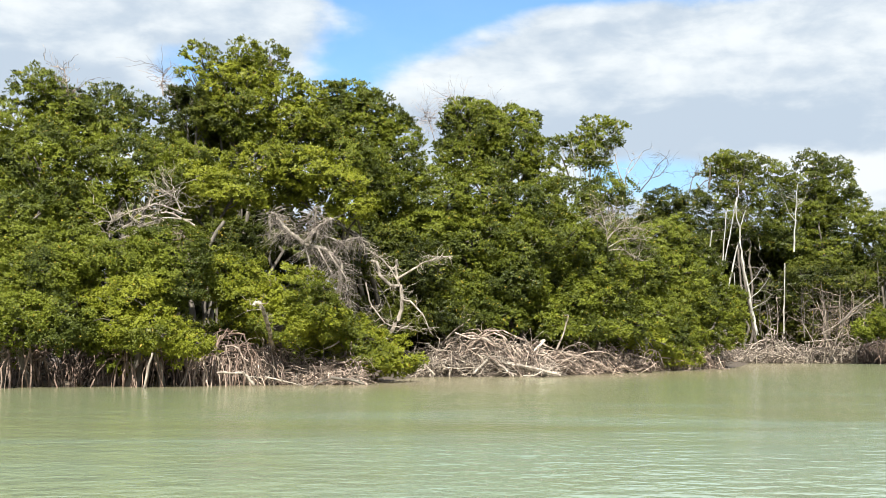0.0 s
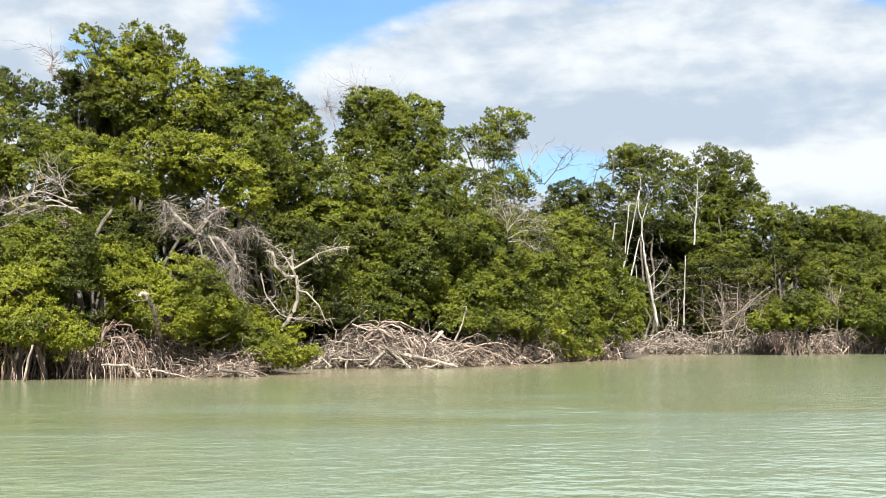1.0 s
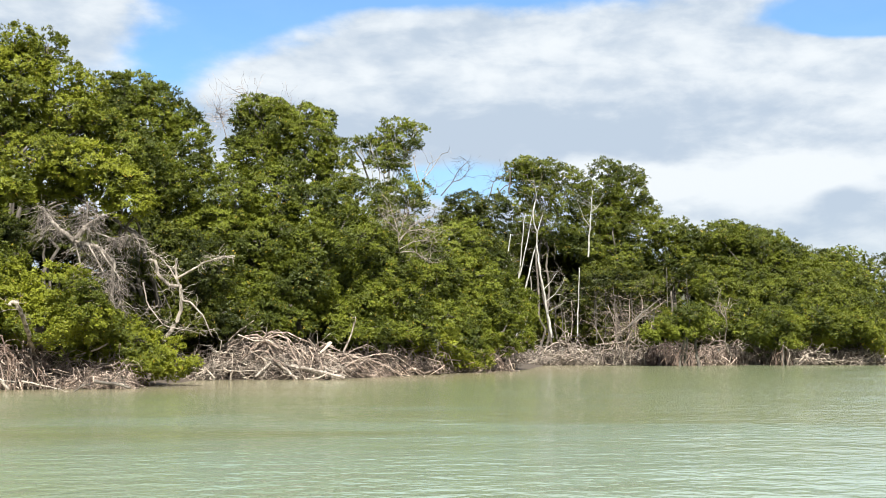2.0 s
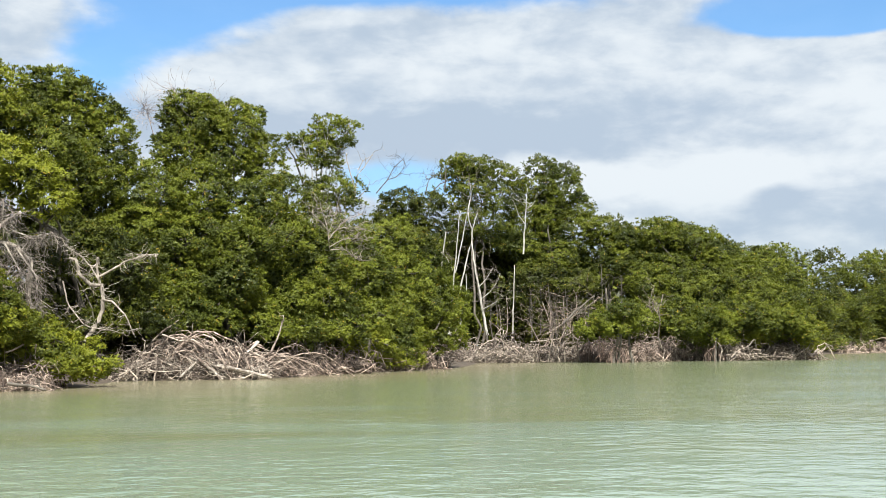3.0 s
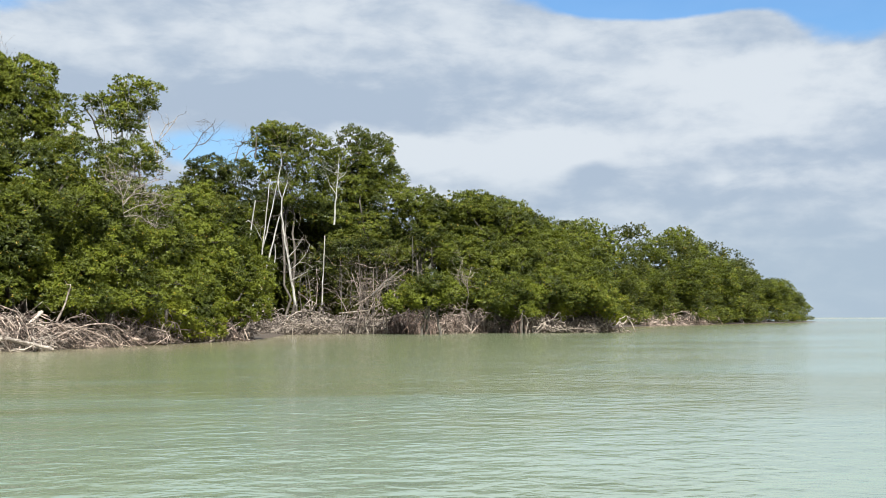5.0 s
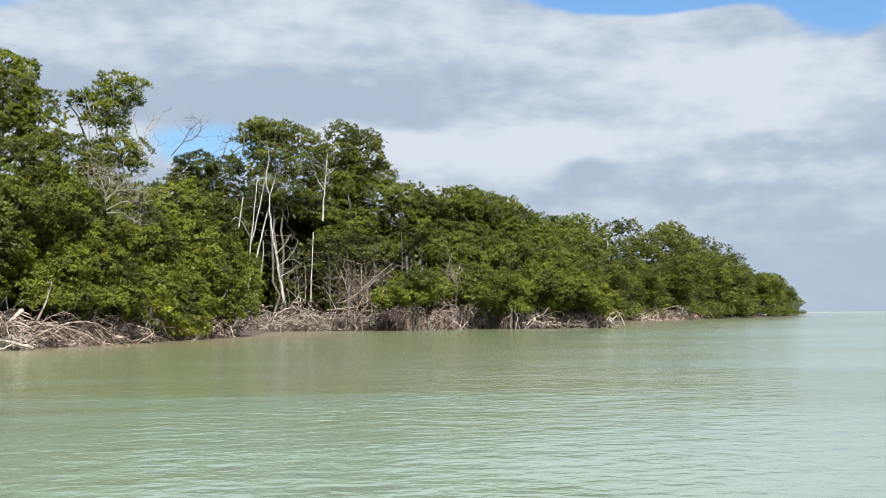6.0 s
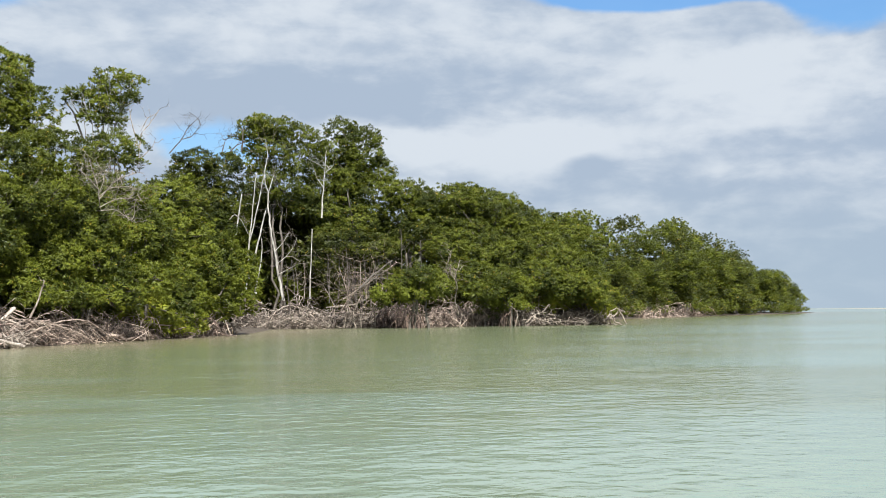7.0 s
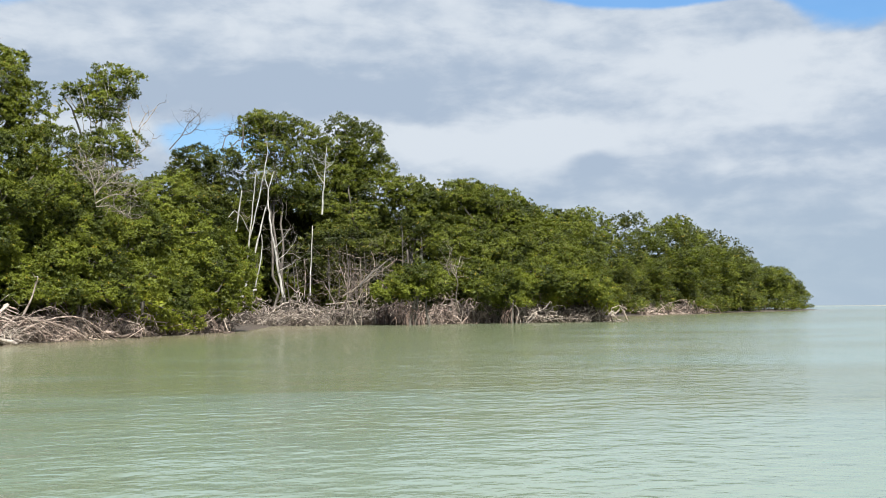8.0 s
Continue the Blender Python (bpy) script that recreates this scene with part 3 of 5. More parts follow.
mangrove((6.65, 74.7), [(7.09, 74.66, 15.44, 0.94, 0.33), (8.26, 74.54, 15.23, 0.57, 0.27), (6.19, 74.74, 14.84, 0.67, 0.37), (5.29, 74.81, 14.27, 0.6, 0.27),
          (7.37, 74.64, 14.49, 1.0, 0.4), (6.72, 74.7, 13.59, 1.14, 0.47), (6.18, 74.75, 12.8, 0.94, 0.54), (7.96, 74.58, 14.0, 0.6, 0.3),
          (4.4, 74.87, 14.29, 0.4, 0.23), (7.06, 74.67, 12.71, 0.74, 0.4)],
         seed=122, roots=0, mat=LEAF, thick=0.06, core=0.4, cover=1.6, ragged=0.35, label='lone emergent mangrove with a layered crown above the others', bark=WHITE_BARK, leaf=0.126)
mangrove((-0.88, 52.47), [(-2.35, 51.95, 7.77, 1.51, 1.28), (-0.35, 53.0, 7.9, 1.54, 1.3), (1.46, 53.98, 7.49, 1.45, 1.2), (-2.57, 51.44, 5.96, 1.61, 1.26),
          (-0.6, 52.0, 5.76, 1.74, 1.28)],
         seed=129, roots=10, mat=LEAF, thick=0.13, leaf=0.104)
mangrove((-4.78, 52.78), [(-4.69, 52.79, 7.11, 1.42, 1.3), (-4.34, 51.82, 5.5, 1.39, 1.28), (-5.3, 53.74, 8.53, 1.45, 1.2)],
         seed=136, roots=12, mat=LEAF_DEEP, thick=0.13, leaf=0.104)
mangrove((1.79, 53.25), [(1.67, 52.47, 5.54, 1.52, 1.17), (3.26, 53.9, 6.17, 1.45, 1.2), (1.14, 51.49, 3.97, 1.49, 1.15), (-0.84, 51.49, 3.97, 1.38, 1.03),
          (3.73, 56.88, 8.1, 1.53, 1.27)],
         seed=143, roots=12, mat=LEAF_MID, thick=0.13, leaf=0.104)
mangrove((-0.67, 50.37), [(-1.79, 50.47, 2.83, 1.01, 0.86), (-0.58, 50.0, 2.46, 1.12, 0.78), (0.63, 50.5, 2.35, 1.01, 0.74), (-0.94, 50.49, 3.44, 1.01, 0.79)],
         seed=150, roots=16, mat=LEAF, top=1.3, leaf=0.100)
mangrove((3.47, 55.05), [(3.17, 54.91, 3.1, 1.47, 1.1), (4.43, 55.82, 4.47, 1.62, 1.25), (3.49, 53.89, 1.91, 1.08, 0.67), (2.32, 53.45, 2.54, 0.95, 0.81),
          (1.98, 54.46, 4.13, 1.22, 0.97), (5.42, 57.75, 5.69, 1.29, 1.03)],
         seed=157, roots=16, mat=LEAF, top=1.3, leaf=0.108)
mangrove((4.87, 55.33), [(3.5, 57.57, 6.25, 1.54, 1.15), (5.1, 56.95, 5.1, 1.53, 1.14), (6.5, 59.84, 6.45, 1.47, 1.2), (3.94, 54.03, 3.34, 1.25, 0.92),
          (5.62, 55.4, 3.27, 1.24, 0.84), (2.45, 55.62, 4.6, 1.24, 0.99), (7.56, 59.21, 4.55, 1.46, 1.19), (2.44, 52.11, 2.64, 0.97, 0.7),
          (4.42, 51.99, 1.95, 1.11, 0.6), (6.13, 54.04, 1.93, 1.16, 0.73), (7.77, 56.66, 2.51, 1.27, 0.92), (2.98, 50.59, 1.88, 0.77, 0.5)],
         seed=164, roots=14, mat=LEAF, top=1.2, leaf=0.108)
mangrove((8.33, 63.76), [(6.61, 66.67, 9.6, 1.64, 1.2), (5.51, 61.75, 6.89, 1.66, 1.38), (7.24, 61.58, 5.4, 1.8, 1.38), (9.41, 64.31, 6.81, 1.88, 1.3),
          (9.54, 63.29, 4.9, 1.86, 1.37), (11.64, 64.96, 5.31, 1.32, 1.32)],
         seed=171, roots=10, mat=LEAF, thick=0.14, leaf=0.111)
mangrove((10.69, 63.0), [(7.44, 61.05, 3.17, 1.78, 1.23), (9.65, 62.26, 3.06, 1.83, 1.26), (11.73, 63.93, 3.42, 1.59, 1.3), (13.19, 65.18, 3.31, 1.01, 1.33),
          (12.38, 64.32, 1.75, 1.4, 0.94), (9.76, 61.23, 1.58, 1.52, 0.89)],
         seed=178, roots=24, mat=LEAF, top=1.3, leaf=0.110)
mangrove((7.44, 59.21), [(8.61, 59.38, 0.67, 1.34, 0.59), (7.11, 59.58, 1.57, 1.34, 0.88), (5.43, 58.25, 2.11, 1.3, 1.04), (10.14, 60.15, 0.58, 0.76, 0.54),
          (5.91, 58.7, 3.52, 1.18, 1.05)],
         seed=185, roots=24, mat=LEAF_GOLD, top=1.0, reach=1.0, leaf=0.104)
mangrove((15.01, 94.13), [(14.11, 94.26, 12.74, 1.76, 1.09), (16.35, 93.94, 12.52, 1.34, 1.01), (14.56, 94.2, 10.47, 1.89, 1.68), (16.79, 93.87, 9.79, 1.89, 1.89),
          (13.22, 94.37, 11.6, 1.26, 1.26)],
         seed=192, roots=0, mat=LEAF_DEEP, thick=0.11, cover=2.0, leaf=0.132)
mangrove((21.35, 97.1), [(19.53, 97.46, 16.72, 0.96, 0.61), (21.16, 97.14, 16.24, 1.57, 0.79), (23.01, 96.76, 15.61, 1.31, 0.87), (20.69, 97.24, 14.43, 1.84, 1.22),
          (23.0, 96.76, 13.47, 1.92, 1.49), (22.07, 96.96, 11.1, 1.97, 1.75), (19.98, 97.37, 12.05, 1.53, 1.53)],
         seed=199, roots=0, mat=LEAF_MID, thick=0.1, core=0.5, cover=1.9, leaf=0.136)
mangrove((27.22, 95.72), [(26.24, 95.99, 16.06, 1.4, 0.87), (28.06, 95.5, 15.41, 1.4, 0.87), (25.77, 96.11, 14.4, 1.84, 1.22), (28.04, 95.51, 13.66, 1.84, 1.31),
          (29.39, 95.13, 12.45, 1.14, 1.05), (26.21, 96.0, 12.01, 2.19, 1.66), (28.92, 95.26, 10.8, 2.1, 1.57), (24.82, 96.34, 9.66, 2.19, 1.75),
          (27.55, 95.64, 8.69, 2.27, 1.66)],
         seed=206, roots=0, mat=LEAF_MID, core=0.6, thick=0.12, cover=2.0, leaf=0.136)
mangrove((32.22, 97.39), [(32.06, 97.45, 11.06, 1.71, 1.26), (33.65, 96.94, 10.31, 1.44, 1.26), (31.35, 97.67, 9.13, 2.03, 1.58), (33.4, 97.02, 8.14, 2.03, 1.71),
          (30.64, 97.89, 6.96, 2.16, 1.53)],
         seed=213, roots=0, mat=LEAF_MID, thick=0.11, cover=2.0, leaf=0.139)
mangrove((24.28, 101.34), [(24.26, 90.3, 6.47, 2.05, 1.44), (26.81, 89.62, 6.01, 1.85, 1.31), (18.68, 105.72, 7.31, 2.13, 2.13), (20.19, 105.46, 8.84, 1.89, 1.89),
          (24.69, 104.58, 8.31, 1.66, 1.89), (23.68, 104.79, 5.77, 1.66, 2.13), (27.64, 103.89, 4.73, 1.89, 1.42), (21.69, 105.19, 5.78, 1.42, 1.89),
          (29.1, 103.51, 3.46, 2.13, 1.42), (26.15, 104.25, 3.47, 1.89, 1.42), (28.75, 93.23, 3.46, 1.93, 1.37), (19.68, 105.55, 4.26, 1.89, 1.66)],
         seed=220, roots=10, mat=LEAF_DEEP, cover=2.0, leaf=0.141)
mangrove((27.81, 79.91), [(26.63, 80.29, 2.95, 1.11, 0.74), (28.13, 79.81, 3.65, 1.26, 0.67), (29.05, 79.5, 2.81, 1.04, 0.74), (27.44, 80.03, 2.35, 1.41, 0.52)],
         seed=227, roots=24, mat=LEAF, top=1.3, label='low bright mangrove bush on the root-tangled bank', leaf=0.120)
mangrove((42.54, 105.41), [(40.36, 106.25, 11.89, 2.0, 1.2), (42.33, 105.51, 11.48, 2.0, 1.1), (44.26, 104.75, 10.74, 1.8, 1.1), (39.84, 106.44, 9.92, 2.5, 1.6),
          (42.78, 105.34, 9.07, 2.6, 1.7), (45.67, 104.16, 9.54, 1.8, 1.3)],
         seed=234, roots=0, mat=LEAF_MID, thick=0.11, cover=2.0, leaf=0.152)
mangrove((35.57, 88.99), [(33.97, 91.55, 6.16, 2.06, 1.46), (36.49, 90.62, 5.67, 2.23, 1.54), (34.98, 87.98, 3.69, 1.87, 1.33), (38.56, 89.79, 5.19, 2.14, 1.63),
          (36.61, 86.27, 3.17, 1.72, 1.11), (32.81, 87.72, 3.77, 1.23, 1.23)],
         seed=241, roots=12, mat=LEAF_MID, cover=2.0, leaf=0.132)
mangrove((42.11, 87.59), [(41.81, 90.57, 5.7, 2.27, 1.57), (42.96, 87.84, 4.46, 2.06, 1.54), (39.36, 86.19, 3.52, 2.07, 1.33), (41.27, 85.32, 2.85, 1.99, 1.16),
          (42.97, 84.51, 2.83, 1.41, 1.16), (43.59, 84.2, 1.97, 0.91, 0.58), (42.82, 94.5, 7.33, 1.82, 1.37)],
         seed=248, roots=16, mat=LEAF_MID, cover=2.0, leaf=0.133)
mangrove((53.24, 111.73), [(51.63, 112.47, 9.67, 2.18, 1.52), (53.63, 111.56, 8.77, 1.96, 1.42), (52.6, 112.03, 7.36, 2.45, 1.74), (55.09, 110.86, 6.75, 1.85, 1.85)],
         seed=255, roots=0, mat=LEAF_MID, cover=2.0, leaf=0.163)
mangrove((36.57, 95.44), [(30.14, 98.03, 2.86, 2.25, 1.58), (32.88, 97.19, 2.36, 2.25, 1.58), (35.58, 96.28, 2.2, 2.25, 1.58), (38.24, 95.3, 2.0, 2.25, 1.44),
          (40.84, 94.26, 1.98, 2.25, 1.44), (43.38, 93.16, 1.83, 2.16, 1.26), (44.59, 90.39, 1.57, 1.85, 1.06), (26.88, 98.92, 2.63, 2.25, 1.44)],
         seed=262, roots=0, mat=LEAF_DEEP, thick=0.06, leaf=0.139)
# Undergrowth whose leaf colour is darkened for the shade behind the roots
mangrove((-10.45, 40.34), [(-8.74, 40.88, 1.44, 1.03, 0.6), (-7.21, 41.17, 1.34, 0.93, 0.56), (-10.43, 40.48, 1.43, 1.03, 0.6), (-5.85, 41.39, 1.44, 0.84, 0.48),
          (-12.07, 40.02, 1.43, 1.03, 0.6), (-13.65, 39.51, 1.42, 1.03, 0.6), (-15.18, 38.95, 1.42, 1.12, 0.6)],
         seed=269, roots=0, mat=LEAF_DEEP, thick=0.05, label='mangrove undergrowth with shade-darkened leaves behind the waterside roots', leaf=0.085)
# Fill behind the white poles; its leaf colour stands for the canopy's shade
mangrove((21.98, 102.85), [(21.63, 102.15, 10.11, 1.84, 1.84), (20.17, 102.42, 10.61, 1.61, 1.61), (23.29, 102.83, 9.44, 1.62, 1.86), (22.06, 103.08, 7.44, 1.86, 1.62),
          (20.58, 103.36, 7.94, 1.62, 1.62), (24.74, 102.52, 6.68, 1.76, 1.62), (24.49, 102.57, 4.43, 1.86, 1.62), (21.8, 103.13, 4.44, 1.86, 1.62),
          (19.1, 103.62, 5.7, 1.67, 1.67)],
         seed=276, roots=0, mat=LEAF_DEEP, thick=0.06, cover=2.2, leaf=0.143)
mangrove((-4.7, 56.79), [(-3.66, 56.88, 4.27, 1.4, 1.14), (-5.02, 56.78, 3.58, 1.4, 1.07), (-6.11, 56.67, 4.8, 1.27, 1.14), (-2.84, 56.93, 2.63, 1.4, 1.02),
          (-4.47, 56.82, 2.22, 1.27, 0.89), (-6.1, 56.67, 2.62, 1.27, 0.97)],
         seed=283, roots=0, mat=LEAF_DEEP, thick=0.06, cover=2.2, leaf=0.111)
mangrove((34.45, 107.47), [(27.57, 109.41, 9.98, 2.06, 1.57), (29.1, 109.05, 8.13, 1.96, 1.57), (39.22, 106.12, 7.28, 2.21, 1.57), (36.46, 107.02, 7.83, 1.86, 1.67),
          (43.2, 104.67, 8.03, 1.86, 1.37), (31.13, 108.55, 7.07, 1.96, 1.67)],
         seed=290, roots=0, mat=LEAF_DEEP, thick=0.08, cover=2.2, leaf=0.151)
mangrove((39.70, 96.75), [(34.17, 97.3, 9.96, 1.7, 1.2), (35.69, 96.1, 10.55, 1.7, 1.3), (37.9, 96.9, 10.58, 1.6, 1.2), (40.21, 97.3, 9.88, 1.6, 1.2), (42.14, 96.9, 9.01, 1.6, 1.2), (44.42, 97.3, 8.18, 1.5, 1.2), (35.16, 96.1, 7.59, 2.0, 1.6), (37.97, 96.9, 7.58, 2.0, 1.6), (40.4, 96.5, 7.0, 2.0, 1.5), (42.67, 95.7, 6.5, 1.9, 1.4), (46.01, 97.3, 6.71, 1.7, 1.4)],
         seed=451, roots=0, mat=LEAF_MID, thick=0.11, cover=2.0, leaf=0.14, label='tall green mangrove with a full crown behind the waterside bushes')
# Shade behind the snag is painted through the darker leaf colour
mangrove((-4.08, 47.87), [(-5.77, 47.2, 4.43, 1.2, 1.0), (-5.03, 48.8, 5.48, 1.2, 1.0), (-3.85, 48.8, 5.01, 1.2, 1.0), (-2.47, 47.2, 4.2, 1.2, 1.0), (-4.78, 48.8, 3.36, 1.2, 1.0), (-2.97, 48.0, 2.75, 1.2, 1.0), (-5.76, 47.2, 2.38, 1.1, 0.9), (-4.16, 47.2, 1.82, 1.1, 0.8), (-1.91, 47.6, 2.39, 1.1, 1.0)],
         seed=461, roots=0, stems=2, mat=LEAF_DEEP, thick=0.05, cover=1.9, leaf=0.1, label='mangrove with leaves darkened for shade behind a dead tree')
mangrove((35.97, 83.90), [(34.52, 83.5, 2.53, 1.2, 0.9), (35.96, 84.0, 1.99, 1.1, 0.9), (36.98, 84.5, 2.84, 1.3, 1.0), (35.33, 83.5, 3.45, 1.3, 1.0), (37.08, 84.0, 1.53, 0.8, 0.5)],
         seed=471, roots=14, mat=LEAF, top=1.4, reach=1.3, cover=2.0, leaf=0.115, label='low green mangrove bush hanging over the roots')
mangrove((43.74, 86.43), [(40.72, 86.0, 2.22, 1.3, 1.0), (42.24, 86.5, 2.88, 1.4, 1.0), (43.82, 87.0, 2.22, 1.2, 0.9), (44.5, 86.0, 1.67, 1.0, 0.8), (45.42, 86.5, 1.09, 0.8, 0.6), (45.88, 87.0, 2.21, 0.8, 0.8), (43.61, 86.0, 3.44, 1.3, 1.0)],
         seed=481, roots=14, mat=LEAF_GOLD, top=1.2, reach=1.2, cover=2.0, leaf=0.115, label='yellow-green mangrove bush at the end of the bank')
mangrove((-9.37, 50.44), [(-13.77, 50.0, 9.73, 1.3, 0.9), (-12.8, 50.5, 10.36, 1.3, 0.9), (-11.53, 51.0, 10.06, 1.3, 1.0), (-9.96, 50.0, 10.25, 1.4, 1.0), (-8.57, 50.5, 9.96, 1.4, 1.0), (-7.28, 51.0, 10.17, 1.3, 1.0), (-6.03, 50.0, 9.12, 1.3, 1.0), (-4.98, 50.5, 8.09, 1.3, 1.0)],
         seed=491, roots=0, stems=2, mat=LEAF, thick=0.08, cover=1.9, leaf=0.1, label='green mangrove crown filling in below the tallest tree')
dead_tree('dead_tree', 'bleached forked dead mangrove snag with drooping dry twigs', [
    ([(-3.88, 44.8, 1.46), (-3.48, 44.8, 2.09), (-3.24, 44.8, 2.69), (-3.35, 44.8, 3.48), (-3.7, 44.8, 3.48), (-4.13, 44.8, 3.85), (-4.2, 44.8, 4.35), (-4.46, 44.8, 4.44)], 0.075, 0.06),
    ([(-3.4, 44.8, 3.55), (-3.51, 44.8, 4.05), (-3.47, 44.8, 4.48)], 0.05, 0.04),
    ([(-3.41, 44.7, 3.78), (-2.92, 44.7, 4.08), (-2.4, 44.7, 4.38), (-1.84, 44.7, 4.55), (-1.35, 44.7, 4.6)], 0.045, 0.018),
    ([(-3.44, 44.8, 3.66), (-3.75, 44.8, 4.18), (-4.05, 44.8, 4.52), (-4.49, 44.8, 4.78), (-4.6, 44.8, 5.04)], 0.03, 0.012),
    ([(-3.24, 44.7, 2.96), (-2.91, 44.7, 2.86), (-2.44, 44.7, 2.36), (-2.18, 44.7, 1.68)], 0.045, 0.018),
    ([(-4.65, 44.6, 3.6), (-4.45, 44.6, 2.75), (-3.85, 44.6, 1.98), (-2.86, 44.6, 1.83)], 0.03, 0.018)], BLEACHED, 295, twigs=150, twig_size=0.55, droop=0.4)
dead_tree('dead_tree', 'broken grey mangrove limbs hung with a mass of dry twigs', [
    ([(-4.98, 41.2, 1.92), (-5.23, 41.2, 2.92), (-5.18, 41.2, 4.1), (-5.74, 41.2, 4.58), (-6.55, 41.2, 4.82)], 0.085, 0.07),
    ([(-6.46, 41.0, 4.76), (-6.92, 41.0, 5.16), (-7.3, 41.0, 5.52), (-7.55, 41.0, 5.88)], 0.085, 0.05),
    ([(-6.4, 40.9, 4.83), (-6.01, 40.9, 5.31), (-5.49, 40.9, 5.65)], 0.075, 0.045),
    ([(-6.26, 41.0, 4.92), (-6.08, 41.0, 5.44), (-6.07, 41.0, 6.08)], 0.05, 0.03),
    ([(-5.72, 41.0, 5.04), (-5.14, 41.0, 4.84), (-4.51, 41.0, 5.0)], 0.03, 0.012),
    ([(-6.4, 40.9, 4.67), (-6.15, 40.9, 3.8), (-5.86, 40.9, 2.62)], 0.03, 0.01),
    ([(-5.95, 40.8, 4.62), (-5.42, 40.8, 3.68), (-5.33, 40.8, 2.46)], 0.03, 0.01),
    ([(-5.59, 40.8, 4.47), (-4.95, 40.8, 3.56), (-4.86, 40.8, 2.61)], 0.03, 0.01)], BLEACHED, 300, twigs=820, twig_size=0.66, droop=0.8, twig_mat=GREY_TWIG, twig_thick=0.007)
dead_tree('dead_branch', 'fan of bare dry branches broken from a crown', [
    ([(-9.66, 38.3, 5.14), (-10.46, 38.09, 5.58), (-11.32, 37.84, 5.37), (-12.24, 37.56, 4.79)], 0.04, 0.01),
    ([(-9.75, 38.28, 5.32), (-10.63, 38.04, 5.39), (-11.48, 37.8, 5.0), (-12.06, 37.61, 4.48)], 0.035, 0.01),
    ([(-9.93, 38.23, 5.5), (-10.81, 37.99, 5.85), (-11.66, 37.74, 5.55), (-12.32, 37.53, 5.06)], 0.03, 0.01),
    ([(-10.11, 38.19, 5.65), (-10.29, 38.14, 6.05), (-10.54, 38.07, 6.23)], 0.03, 0.01)], BLEACHED, 305, twigs=110, twig_size=1.0, droop=0.2, category='branch')
dead_tree('dead_tree', 'grey leaning mangrove trunk among the leaves', [
    ([(-8.72, 38.53, 5.31), (-9.17, 38.42, 4.58), (-9.63, 38.31, 3.74), (-9.79, 38.27, 2.9)], 0.06, 0.08),
    ([(-9.59, 38.11, 3.82), (-9.86, 38.04, 4.37), (-10.01, 38.0, 4.92)], 0.03, 0.015)], BARK, 310, twigs=60, twig_size=0.8, droop=0.3, twig_mat=TWIG)
dead_tree('tree_stump', 'bent bleached mangrove stump broken off above the bank', [
    ([(-6.95, 38.5, 0.54), (-6.79, 37.2, 0.97), (-6.59, 35.6, 1.41), (-6.5, 34.8, 1.7), (-6.47, 34.3, 2.06), (-6.54, 34.0, 2.31), (-6.7, 33.9, 2.46), (-6.78, 33.9, 2.37)], 0.075, 0.05),
    ([(-6.79, 37.2, 0.92), (-7.27, 37.0, 1.02), (-7.77, 36.8, 0.99)], 0.06, 0.035)], DEADWOOD, 315, twigs=14, twig_size=0.5, category='stump')
dead_tree('dead_bush', 'bleached leafless dead bush caught in a green mangrove', [
    ([(5.89, 57.6, 5.01), (5.55, 54.8, 5.97), (5.5, 54.8, 6.56), (5.13, 54.8, 6.98), (4.8, 54.8, 7.31)], 0.03, 0.01),
    ([(5.52, 54.7, 6.5), (5.26, 54.7, 7.31), (5.12, 54.7, 7.8)], 0.022, 0.008),
    ([(5.55, 54.7, 6.13), (6.06, 54.7, 6.8), (6.57, 54.7, 7.13), (7.23, 54.7, 7.33)], 0.025, 0.008),
    ([(5.54, 54.4, 6.23), (5.95, 54.4, 6.57), (6.56, 54.4, 6.69), (7.36, 54.4, 6.51)], 0.022, 0.008),
    ([(5.54, 54.4, 5.74), (6.14, 54.4, 6.1), (6.79, 54.4, 6.16), (7.36, 54.4, 6.03)], 0.022, 0.008),
    ([(5.59, 54.5, 5.61), (6.19, 54.5, 5.67), (6.62, 54.5, 5.39), (6.9, 54.5, 5.15)], 0.022, 0.008),
    ([(5.53, 54.8, 6.39), (5.78, 54.8, 7.1), (5.96, 54.8, 7.54)], 0.02, 0.008)], BLEACHED, 320, twigs=150, twig_size=0.8, twig_thick=0.009, twig_mat=GREY_TWIG, category='dead bush')
dead_tree('dead_tree', 'slim leaning white mangrove trunk, bare of bark', [
    ([(19.95, 88.4, 2.03), (19.62, 88.4, 3.57), (19.28, 88.4, 5.64), (18.95, 88.4, 7.63), (18.78, 88.4, 9.13)], 0.105, 0.05),
    ([(18.8, 88.5, 9.06), (18.84, 88.5, 10.02), (19.05, 88.5, 10.73), (19.26, 88.5, 11.33)], 0.05, 0.03),
    ([(18.86, 88.6, 10.03), (18.61, 88.6, 10.82), (18.57, 88.6, 11.48), (18.82, 88.6, 12.75), (18.65, 88.6, 14.0)], 0.045, 0.02),
    ([(19.25, 88.2, 5.63), (19.83, 88.2, 6.26), (20.34, 88.2, 7.1)], 0.03, 0.012),
    ([(19.5, 88.2, 3.97), (20.17, 88.2, 4.31), (20.75, 88.2, 4.64)], 0.03, 0.012),
    ([(19.39, 88.3, 4.72), (20.06, 88.3, 5.23), (20.69, 88.3, 5.98), (20.94, 88.3, 6.7)], 0.028, 0.012)], WHITE_BARK, 325, twigs=60, twig_size=1.5, twig_thick=0.013, twig_mat=GREY_TWIG)
